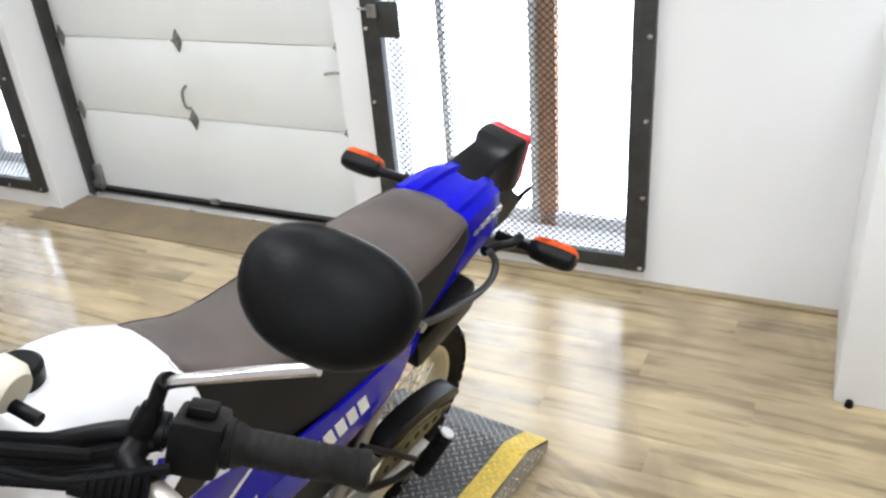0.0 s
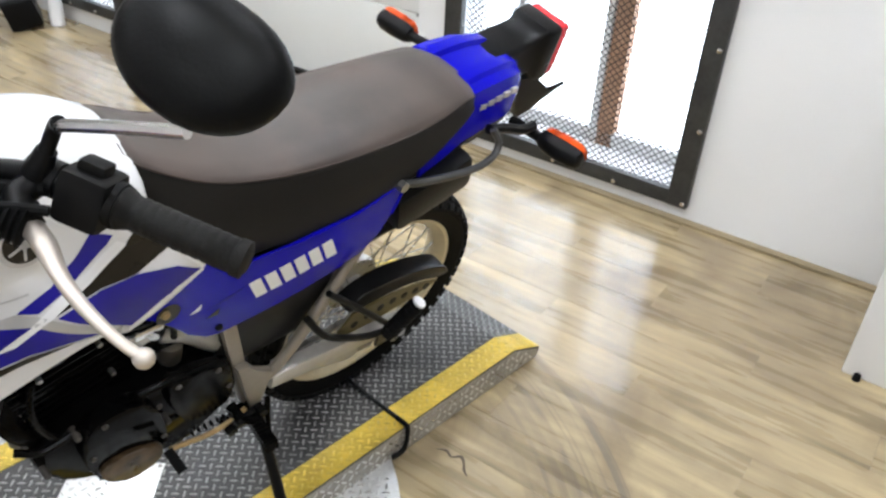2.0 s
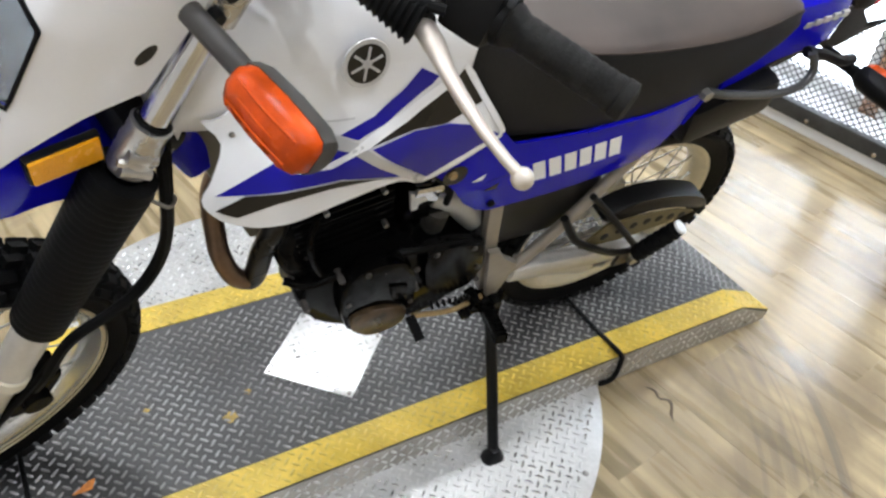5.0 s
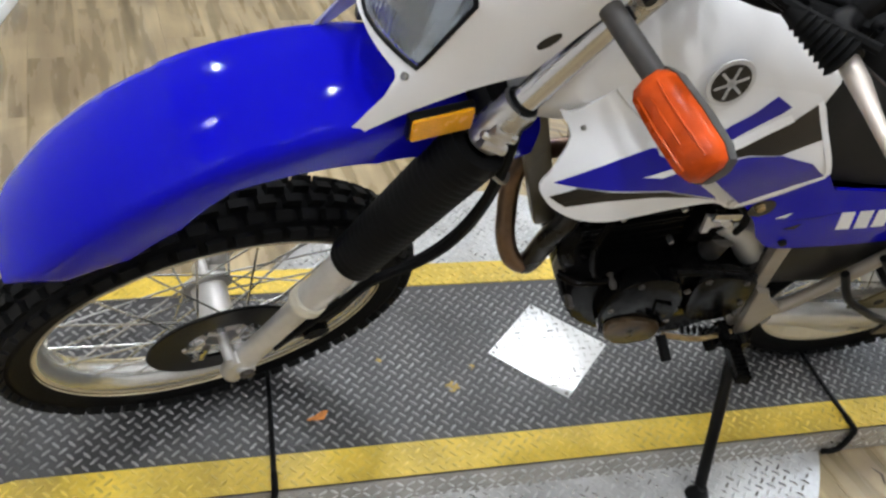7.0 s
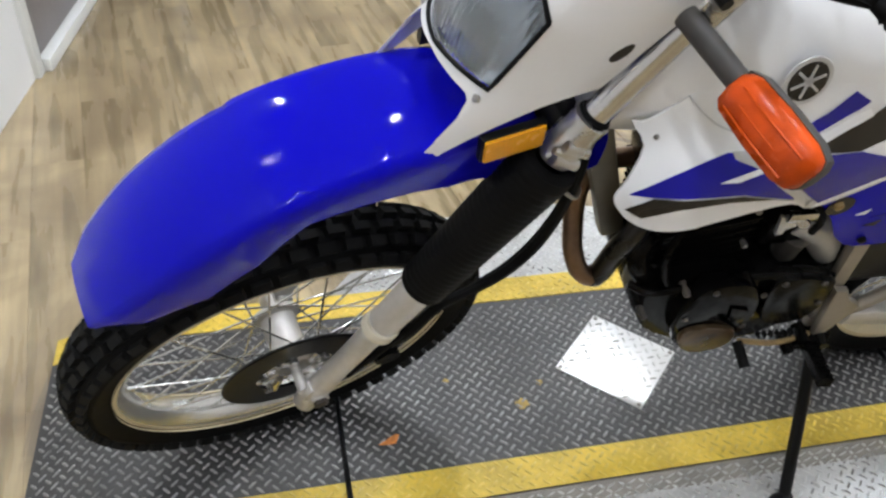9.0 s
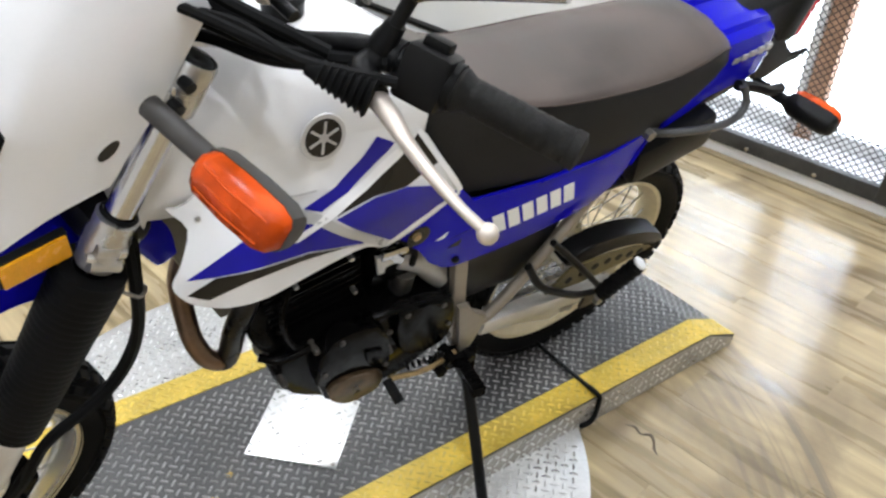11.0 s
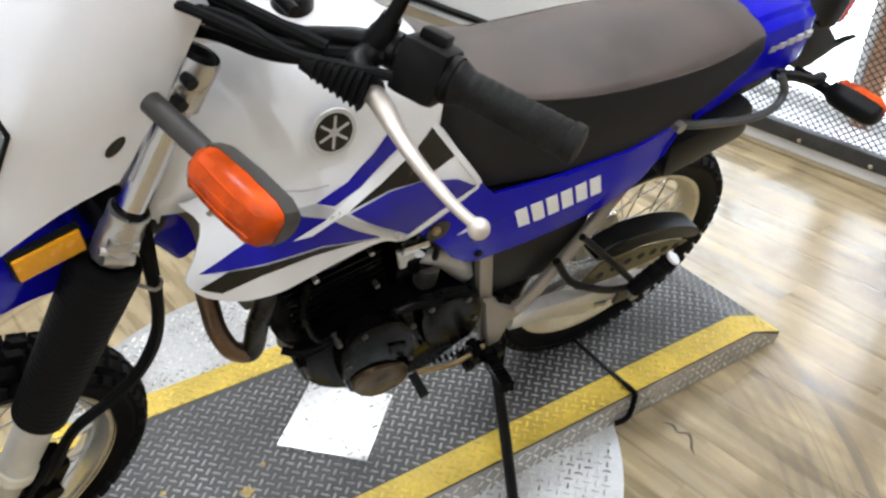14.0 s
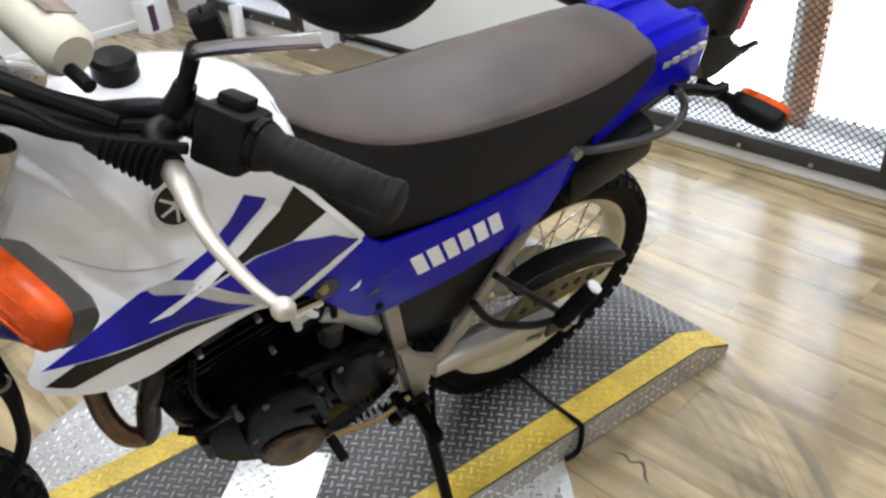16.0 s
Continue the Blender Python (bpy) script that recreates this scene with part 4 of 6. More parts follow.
# brake hose down the left leg
part("brake_hose", tube(bmesh.new(), [(-0.02, -0.10, -0.01), (0.0, -0.112, -0.055), (0.052, -0.112, -0.15), (0.082, -0.110, -0.235), (0.079, -0.110, -0.30), (0.050, -0.110, -0.345), (0.006, -0.113, -0.385), (0.0, -0.115, -0.46), (0.012, -0.10, -0.53)], 0.0085, 8), M_RUBBER, bike, m=FORK)
part("cable", tube(bmesh.new(), [(-0.01, -0.085, 0.0), (0.012, -0.100, -0.055), (0.058, -0.102, -0.145), (0.084, -0.102, -0.235), (0.082, -0.102, -0.305), (0.052, -0.103, -0.36), (0.010, -0.108, -0.41), (-0.012, -0.112, -0.50), (-0.040, -0.115, -0.60)], 0.006, 8), M_RUBBER, bike, m=FORK)
part("hose_clip", tube(bmesh.new(), [(-0.010, -0.118, -0.080), (0.012, -0.128, -0.085), (0.024, -0.118, -0.080), (0.010, -0.105, -0.076)], 0.0025, 6), M_STEEL, bike, m=FORK)

# -- front fender --
crown = [(0.115, -0.135), (0.03, -0.075), (-0.08, -0.044), (-0.17, -0.052), (-0.26, -0.094), (-0.34, -0.155), (-0.40, -0.228), (-0.443, -0.315), (-0.466, -0.400), (-0.474, -0.452)]
halfw = [0.050, 0.062, 0.072, 0.078, 0.082, 0.084, 0.086, 0.083, 0.072, 0.050]
drop = [0.030, 0.055, 0.075, 0.080, 0.060, 0.045, 0.074, 0.078, 0.046, 0.012]
cp = smooth_path([(x, 0, z) for x, z in crown], 10)
bm, rings = bmesh.new(), []
for i, p in enumerate(cp):
    f = i / (len(cp) - 1) * (len(crown) - 1)
    t = (cp[min(i + 1, len(cp) - 1)] - cp[max(i - 1, 0)]).normalized()
    nrm = Vector((t.z, 0, -t.x))
    if nrm.z < 0 and abs(nrm.z) > 0.3 or nrm.x > 0.3:
        nrm = -nrm
    hw, dp = lerp(list(enumerate(halfw)), f), lerp(list(enumerate(drop)), f)
    if f > 5.35:          # the front third is set in by a small step
        p, hw = p - nrm * 0.0015, hw - 0.0015
    ring = []
    for y, d in ((-1.0, 1.0), (-1.01, 0.82), (-1.0, 0.5), (-0.985, 0.25), (-0.93, 0.07), (-0.80, 0.0), (-0.55, -0.08), (-0.28, -0.13), (0.0, -0.15), (0.28, -0.13), (0.55, -0.08), (0.80, 0.0), (0.93, 0.07), (0.985, 0.25), (1.0, 0.5), (1.01, 0.82), (1.0, 1.0)):
        ring.append(bm.verts.new(p + Vector((0, y * hw, 0)) - nrm * dp * d))
    rings.append(ring)
skin(bm, rings, around=False, caps=False)
bmesh.ops.recalc_face_normals(bm, faces=bm.faces)
bmesh.ops.solidify(bm, geom=list(bm.faces), thickness=0.0035)
fender = part("front_fender", bm, M_BLUE, bike, "glossy blue plastic front fender", m=FORK @ Matrix.Translation((0.008, 0, 0)), smooth=50)

# -- headlamp fairing --
def fairing_point(s, v):
    """s: 0 at the middle to 1 at the rear edge (signed for the side); v: 0 at the lower edge, 1 at the top."""
    a, sg = abs(s), (-1 if s < 0 else 1)
    zlo = lerp([(0, 0.004), (0.45, 0.000), (0.500, -0.028), (0.515, -0.085), (0.540, -0.101), (0.60, -0.103), (0.65, -0.099), (0.70, -0.083), (0.78, -0.034), (0.88, 0.022), (1.0, 0.062)], a)
    zl0, zl1 = lerp([(0, 0.012), (0.5, 0.018), (1, 0.085)], a), lerp([(0, 0.165), (0.3, 0.150), (0.5, 0.120), (1, 0.16)], a)
    ztop = lerp([(0, 0.40), (0.5, 0.39), (0.8, 0.345), (1, 0.29)], a)
    z = lerp([(0, zlo), (0.25, zl0), (0.6, zl1), (1, ztop)], v)
    lens_w = lerp([(-0.08, 0.070), (0.018, 0.070), (0.12, 0.080), (0.16, 0.078), (0.40, 0.060)], z)
    yb = lerp([(-0.08, 0.080), (0.0, 0.088), (0.06, 0.093), (0.12, 0.099), (0.18, 0.106), (0.29, 0.108), (0.40, 0.085)], z)
    xb = lerp([(-0.08, -0.16), (0.0, -0.118), (0.06, -0.086), (0.29, -0.086), (0.40, -0.105)], z)
    xf = lerp([(-0.08, -0.240), (0.02, -0.236), (0.12, -0.246), (0.20, -0.242), (0.40, -0.190)], z)
    xe = lerp([(-0.08, -0.226), (0.02, -0.204), (0.12, -0.213), (0.20, -0.204), (0.40, -0.165)], z)
    if a <= 0.5:
        k = a / 0.5
        y, x = lens_w * k, xf + (xe - xf) * k * k
    else:
        k = (a - 0.5) / 0.5
        y = lens_w + (yb - lens_w) * math.sin(k * math.pi / 2)
        x = xe + (xb - xe) * (0.35 * k * k + 0.65 * k)
    return Vector((x, sg * y, z))


ss = [-1 + k / 24 for k in range(49)]
vv = [k / 40 for k in range(41)]
bm = bmesh.new()
grid = [[bm.verts.new(fairing_point(s, v)) for v in vv] for s in ss]
for i in range(48):
    for j in range(40):
        s, v = (ss[i] + ss[i + 1]) / 2, (vv[j] + vv[j + 1]) / 2
        if abs(s) < 0.5 and 0.25 < v < 0.6:
            continue
        bm.faces.new((grid[i][j], grid[i + 1][j], grid[i + 1][j + 1], grid[i][j + 1]))
bmesh.ops.delete(bm, geom=[v for v in bm.verts if not v.link_faces], context="VERTS")
bmesh.ops.recalc_face_normals(bm, faces=bm.faces)
bmesh.ops.solidify(bm, geom=list(bm.faces), thickness=0.003)
fairing = part("headlamp_fairing", bm, M_WHITE, bike, "white plastic headlamp fairing", m=FORK @ Matrix.Translation((0.012, 0, 0.009)), smooth=50)
bm = bmesh.new()
grid = [[bm.verts.new(fairing_point(-0.5 + k / 16, 0.25 + 0.35 * j / 10) + Vector((0.004 - 0.018 * (1 - (2 * k / 16 - 1) ** 2) * (1 - (2 * j / 10 - 1) ** 2), 0, 0))) for j in range(11)] for k in range(17)]
for i in range(16):
    for j in range(10):
        bm.faces.new((grid[i][j], grid[i + 1][j], grid[i + 1][j + 1], grid[i][j + 1]))
bmesh.ops.recalc_face_normals(bm, faces=bm.faces)
bmesh.ops.solidify(bm, geom=list(bm.faces), thickness=0.003)
lens = part("headlamp_lens", bm, M_LENS, fairing, "clear headlamp glass")
lens.visible_shadow = False
bm = bmesh.new()
grid = [[bm.verts.new(fairing_point((-0.5 + k / 16) * 0.985, 0.25 + 0.35 * j / 10) + Vector((0.012 + 0.060 * (1 - (2 * k / 16 - 1) ** 2) * (1 - (2 * j / 10 - 1) ** 2), 0, 0))) for j in range(11)] for k in range(17)]
for i in range(16):
    for j in range(10):
        bm.faces.new((grid[i][j], grid[i + 1][j], grid[i + 1][j + 1], grid[i][j + 1]))
part("headlamp_reflector", bm, M_MIRROR, fairing, "silvered headlamp reflector")
edge = [fairing_point(s, 0.6) for s in [-0.5 + k / 12 for k in range(13)]]
edge += [fairing_point(0.5, 0.6 - 0.35 * k / 8) for k in range(1, 9)]
edge += [fairing_point(0.5 - k / 12, 0.25) for k in range(1, 13)]
edge += [fairing_point(-0.5, 0.25 + 0.35 * k / 8) for k in range(1, 9)]
part("lens_gasket", tube(bmesh.new(), [p + Vector((-0.001, 0, 0)) for p in edge], 0.0026, 6, steps=1), M_RUBBER, fairing)
for s in (-1, 1):
    q = Vector((-0.115, s * 0.0965, 0.116))
    part("vent_hole", lathe(bmesh.new(), [(0.0, 0.004), (0.010, 0.003), (0.010, -0.001), (0.0, -0.001)], 16, "y", centre=(0, 0, 0), closed=False), M_DECALBLACK, fairing, m=Matrix.Translation(q + Vector((0, s * 0.002, 0))) @ pose(0, 0, 0, 0, -72, s * 12) @ Matrix.Diagonal((1.45, 1, 0.65, 1)))
    q = fairing_point(s * 0.49, 0.16)
    part("screw", lathe(bmesh.new(), [(0.0, -0.004), (0.0045, -0.003), (0.0045, 0.001), (0.0, 0.001)], 12, "x", centre=q, closed=False), M_STEEL, fairing)
    # amber side reflector on a black backing
    m = Matrix.Translation((-0.136, s * 0.0855, -0.036)) @ pose(0, 0, 0, s * 6, -29, 0)
    part("reflector_backing", box(bmesh.new(), (-0.040, -0.007, -0.019), (0.040, 0.004, 0.019), 0.003), M_BLACK, fairing, m=m)
    part("reflector", box(bmesh.new(), (-0.037, -0.011 if s < 0 else 0.001, -0.0165), (0.037, -0.003 if s < 0 else 0.009, 0.0165), 0.002), M_AMBER, fairing, "amber side reflector", m=m)


# -- turn signals --
def indicator(parent, m, label, deep, shell):
    """Local x outwards from the bike, y to the lens's face, z up."""
    sec = []
    for x, k in ((0.0, 0.72), (0.012, 0.92), (0.05, 1.0), (0.088, 0.97), (0.102, 0.80), (0.106, 0.55)):
        sec.append([(x, -0.002 + 0.030 * k * (-0.2 - 0.8 * math.sin(a)) if math.sin(a) > 0 else 0.004, 0.0245 * k * math.cos(a)) for a in (2 * math.pi * q / 20 for q in range(20))])
    body = part("turn_signal", loft(bmesh.new(), sec), shell, parent, label, m=m)
    sec = []
    for x, k in ((0.003, 0.70), (0.012, 0.90), (0.05, 0.98), (0.088, 0.95), (0.101, 0.78), (0.105, 0.5)):
        ring = [(x, 0.004 + (deep - 0.3 * deep * abs(w)) * min(k, 1) if abs(w) < 0.99 else 0.004, 0.0240 * k * w) for w in (-1, -0.86, -0.4, 0.0, 0.4, 0.86, 1)]
        sec.append(ring)
    part("lens", loft(bmesh.new(), sec), M_ORANGE, body, "orange lens", smooth=85)
    for z in (-0.012, 0.0, 0.012):
        part("lens_rib", tube(bmesh.new(), [(0.014, 0.0025 + deep * (0.90 - 6 * abs(z)), z), (0.05, 0.0035 + deep * (0.98 - 6 * abs(z)), z), (0.092, 0.0025 + deep * (0.92 - 6 * abs(z)), z)], 0.0012, 6), M_RIBBED, body)
    part("stalk", cyl(bmesh.new(), (-0.085, -0.006, 0), (0.005, -0.008, 0), 0.0120, 0.0115, 16), shell, body)
    return body


indicator(bike, FORK @ Matrix.Translation((-0.104, -0.205, 0.200)) @ Matrix(((0, -1, 0, 0), (-1, 0, 0, 0), (0, 0, 1, 0), (0, 0, 0, 1))) @ pose(0, 0, 0, 0, -2, -4), "weathered dark grey front turn signal", 0.026, M_SIGNAL)
indicator(bike, FORK @ Matrix.Translation((-0.104, 0.205, 0.200)) @ Matrix(((0, -1, 0, 0), (1, 0, 0, 0), (0, 0, 1, 0), (0, 0, 0, 1))) @ pose(0, 0, 0, 0, -2, 4), "weathered dark grey front turn signal", 0.026, M_SIGNAL)
for s in (-1, 1):
    reach = 0.150 if s < 0 else 0.268
    indicator(bike, Matrix.Translation((-0.150, s * reach, 0.838 if s < 0 else 0.830)) @ Matrix(((0, 1, 0, 0), (s, 0, 0, 0), (0, 0, 1, 0), (0, 0, 0, 1))) @ pose(0, 0, 0, 30, -9 if s < 0 else 8, 0), "black rear turn signal", 0.022, M_BLACK)

# -- handlebar --
bar_pts = [(0.097, -0.424, 0.370), (0.062, -0.29, 0.345), (0.035, -0.215, 0.330), (0.015, -0.13, 0.275), (0.012, -0.06, 0.255), (0.012, 0.06, 0.255), (0.015, 0.13, 0.275), (0.035, 0.215, 0.330), (0.062, 0.29, 0.345), (0.097, 0.424, 0.370)]
hb = part("handlebar", tube(bmesh.new(), bar_pts, 0.011, 14), M_BLACK, bike, "black handlebar", m=FORK @ Matrix.Translation((-0.014, 0, 0.012)))
part("crossbar", cyl(bmesh.new(), (0.018, -0.135, 0.305), (0.018, 0.135, 0.305), 0.007, n=12), M_BLACK, hb)
pad = part("bar_pad", lathe(bmesh.new(), [(0.0, -0.105), (0.020, -0.105), (0.027, -0.095), (0.027, 0.095), (0.020, 0.105), (0.0, 0.105)], 24, "y", centre=(0.018, 0, 0.318), closed=False), M_CREAM, hb, "cream foam crossbar pad")
part("printed_bar", box(bmesh.new(), (0.002, -0.075, 0.3445), (0.034, 0.05, 0.3462), 0.001), M_PRINT, pad, "worn grey-brown print")
for s in (-1, 1):
    part("bar_clamp", box(bmesh.new(), (-0.012, s * 0.045 - 0.016, 0.212), (0.036, s * 0.045 + 0.016, 0.272), 0.008), M_CAST, hb)
    d = Vector((0.038, s * 0.145, 0.027))
    a = Vector((0.064, s * 0.297, 0.3463))
    d.normalize()
    prof = [(0.0, 0.0), (0.021, 0.0), (0.0225, 0.006), (0.0205, 0.010), (0.0178, 0.016)]
    for k in range(10):
        q = 0.020 + 0.0102 * k
        prof += [(0.0176, q), (0.0182, q + 0.0012), (0.0182, q + 0.0068), (0.0176, q + 0.0082)]
    prof += [(0.0195, 0.122), (0.0195, 0.132), (0.012, 0.135), (0.0, 0.135)]
    bm = lathe(bmesh.new(), prof, 28, "z", closed=False)
    part("grip", bm, M_GRIP, hb, "black ribbed rubber grip", m=Matrix.Translation(a) @ frame_along(Vector(), d))
    # switch housing
    c = a - d * 0.028
    m = Matrix.Translation(c) @ frame_along(Vector(), d)
    bm = box(bmesh.new(), (-0.026, -0.030, -0.026), (0.026, 0.026, 0.024), 0.009)
    cyl(bm, (0.0, 0, 0.018), (0, 0, 0.030), 0.024, n=20)
    box(bm, (-0.012, 0.022, -0.016), (0.012, 0.036, 0.012), 0.004)
    box(bm, (0.018, -0.012, -0.018), (0.033, 0.012, 0.006), 0.004)
    sw = part("switch_housing", bm, M_SWITCH, hb, m=m)
    part("switch_button", box(bmesh.new(), (0.030, -0.006, -0.012), (0.037, 0.006, 0.002), 0.002), M_CASTDARK, sw)
    # lever perch with ribbed rubber boot
    c2 = a - d * 0.075
    bm = cyl(bmesh.new(), c2 - d * 0.016, c2 + d * 0.016, 0.019, n=18)
    tube(bm, [c2 + Vector((-0.01, 0, -0.008)), c2 + Vector((-0.030, s * 0.005, -0.020)), Vector((0.006, s * 0.262, 0.307))], 0.014, 10)
    part("lever_perch", bm, M_BLACK, hb)
    e0, e1 = Vector((0.002, s * 0.262, 0.306)), Vector((-0.030, s * 0.205, 0.298))
    ln = (e1 - e0).length
    prof = [(0.008, 0.0)]
    for k in range(8):
        q = ln * 0.85 * k / 8
        r = 0.021 - 0.0012 * k
        prof += [(r * 0.82, q), (r, q + ln * 0.04), (r * 0.82, q + ln * 0.085)]
    prof += [(0.008, ln)]
    part("rubber_boot", lathe(bmesh.new(), prof, 20, "z"), M_RUBBER, hb, "ribbed rubber boot", m=Matrix.Translation(e0) @ frame_along(Vector(), e1 - e0))
    lv = tube(bmesh.new(), [(0.010, s * 0.255, 0.306), (0.002, s * 0.286, 0.305), (-0.014, s * 0.322, 0.304), (-0.023, s * 0.360, 0.302), (-0.022, s * 0.400, 0.298), (-0.015, s * 0.426, 0.295)], 0.008, 12, flat=(1.0, 0.8), radii=[0.0125, 0.012, 0.0085, 0.0075, 0.0062, 0.0062])
    bmesh.ops.create_uvsphere(lv, u_segments=16, v_segments=10, radius=0.0100, matrix=Matrix.Translation((-0.013, s * 0.430, 0.294)))
    part("lever", lv, M_LEVER, hb, "worn cast alloy lever")
    # mirror on a bent stalk
    st = Vector((0.014, s * 0.239, 0.405))
    bm = tube(bmesh.new(), [(0.030, s * 0.225, 0.335), (0.028, s * 0.228, 0.365), (0.022, s * 0.231, 0.395), st], 0.0075, 10)
    cyl(bm, (0.034, s * 0.224, 0.335), (0.030, s * 0.227, 0.365), 0.014, 0.010, 14)
    part("mirror_mount", bm, M_BLACK, hb)
    mend = Vector((0.001, s * 0.360, 0.483))
    part("mirror_stalk", tube(bmesh.new(), [st + Vector((0.001, 0, -0.004)), st + Vector((-0.002, s * 0.012, 0.006)), st.lerp(mend, 0.5), mend], 0.0062, 12), M_CHROME, hb, "bright steel mirror stalk")
    mm = Matrix.Translation((-0.008, s * 0.346, 0.545)) @ (Vector((-0.80, 0.10 * s, 0.55))).to_track_quat("Z", "Y").to_matrix().to_4x4()
    sec = []
    for z, k in ((-0.008, 0.90), (-0.010, 0.96), (-0.006, 1.0), (0.004, 0.99), (0.014, 0.90), (0.022, 0.72), (0.027, 0.42), (0.029, 0.1)):
        sec.append([(0.075 * k * math.copysign(abs(math.cos(q)) ** 0.9, math.cos(q)) * (1 + 0.10 * math.sin(q)), 0.0555 * k * math.copysign(abs(math.sin(q)) ** 0.9, math.sin(q)), z) for q in (2 * math.pi * i / 32 for i in range(32))])
    shell = part("mirror_shell", loft(bmesh.new(), sec), M_MIRRORBACK, hb, "black plastic mirror back", m=mm)
    part("mirror_glass", lathe(bmesh.new(), [(0.0, -0.0095), (0.052, -0.0095), (0.053, -0.012), (0.0, -0.012)], 32, "z", closed=False), M_BRIGHTMIRROR, shell, m=Matrix.Diagonal((1.27, 0.96, 1, 1)))
# cables and instrument behind the fairing
for k, pts in enumerate(([(-0.030, -0.205, 0.298), (-0.052, -0.165, 0.292), (-0.09, -0.10, 0.28), (-0.10, 0.0, 0.24), (-0.05, 0.06, 0.12), (0.05, 0.05, 0.02)],
                         [(0.0, -0.20, 0.31), (-0.05, -0.12, 0.30), (-0.08, -0.02, 0.28), (-0.04, 0.04, 0.15)],
                         [(0.035, -0.24, 0.330), (0.005, -0.16, 0.280), (-0.030, -0.09, 0.262), (-0.075, -0.03, 0.25)],
                         [(0.020, -0.25, 0.318), (-0.020, -0.17, 0.285), (-0.055, -0.10, 0.275), (-0.090, -0.02, 0.262)],
                         [(0.030, -0.23, 0.318), (0.000, -0.15, 0.265), (-0.020, -0.08, 0.240), (-0.050, -0.02, 0.20)],
                         [(0.045, -0.25, 0.335), (0.020, -0.17, 0.300), (0.000, -0.10, 0.275), (-0.020, -0.03, 0.26)],
                         [(0.010, -0.27, 0.330), (-0.035, -0.20, 0.300), (-0.060, -0.13, 0.290), (-0.100, -0.05, 0.25)],
                         [(0.0, 0.20, 0.31), (-0.07, 0.10, 0.30), (-0.10, 0.0, 0.26), (-0.06, -0.06, 0.12)])):
    part("cable", tube(bmesh.new(), pts, (0.0055, 0.007, 0.0085)[k % 3], 8), M_RUBBER, hb)
bm = cyl(bmesh.new(), (-0.10, 0.0, 0.25), (-0.075, 0.0, 0.325), 0.045, 0.048, 28)
box(bm, (-0.13, -0.06, 0.22), (-0.06, 0.06, 0.262), 0.012)
part("instrument_cluster", bm, M_BLACK, hb)

# -- tank and shrouds --
def tank_half(x, z):
    low = lerp([(-1.42, 0.172), (-1.36, 0.170), (-1.30, 0.165), (-1.13, 0.143), (-1.0, 0.124), (-0.91, 0.112)], x)
    top = lerp([(-1.42, 0.100), (-1.36, 0.106), (-1.20, 0.112), (-1.08, 0.112), (-1.0, 0.104), (-0.91, 0.100)], x)
    k = min(max((z - 0.86) / 0.11, 0), 1)
    k = k * k * (3 - 2 * k)
    w = low + (top - low) * k
    return w - max(0, z - 1.03) * 0.35


sec = []
TOP = [(-1.43, 1.065), (-1.36, 1.100), (-1.26, 1.128), (-1.16, 1.130), (-1.10, 1.112), (-1.04, 1.070), (-0.99, 1.020)]
for x in [-1.43, -1.42] + [-1.40 + 0.365 * k / 24 for k in range(25)] + [-1.03]:
    zt = lerp(TOP, x)
    k = 0.55 if x < -1.425 else 0.85 if x < -1.41 else 1.0
    hw = lambda z: (tank_half(x, max(z, 0.97)) - 0.003) * k
    zs = (0.87, 0.93, 0.98, 1.02)
    side = [(x, hw(z), z) for z in zs if z < zt - 0.02]
    side += [(x, hw(1.0), min(0.98, zt - 0.03))] * (4 - len(side))
    crownp = [(x, hw(zt - 0.05) * 0.93, zt - 0.034), (x, hw(zt) * 0.74, zt - 0.012), (x, hw(zt) * 0.38, zt - 0.002)]
    half = side + crownp
    sec.append([(x, -y, z) for _, y, z in half] + [(x, 0, zt)] + [(x, y, z) for _, y, z in half[::-1]])
bm = loft(bmesh.new(), sec)
for _ in range(4):
    bmesh.ops.smooth_vert(bm, verts=[v for v in bm.verts if -1.41 < v.co.x < -1.0], factor=0.5, use_axis_x=False, use_axis_y=True, use_axis_z=True)
tank = part("fuel_tank", bm, M_WHITE, bike, "white painted fuel tank", smooth=60)
part("filler_cap", lathe(bmesh.new(), [(0.0, 1.150), (0.020, 1.149), (0.025, 1.144), (0.025, 1.115), (0.0, 1.115)], 28, "z", centre=(-1.20, 0, 0), closed=False), M_BLACK, tank)

def shroud_half(x, z):
    """The shroud's outer face: proud of the tank below, flush with it above."""
    return tank_half(x, z) + lerp([(0.935, 0.001), (0.97, -0.0004), (1.0, -0.0078), (1.02, -0.012)], z)


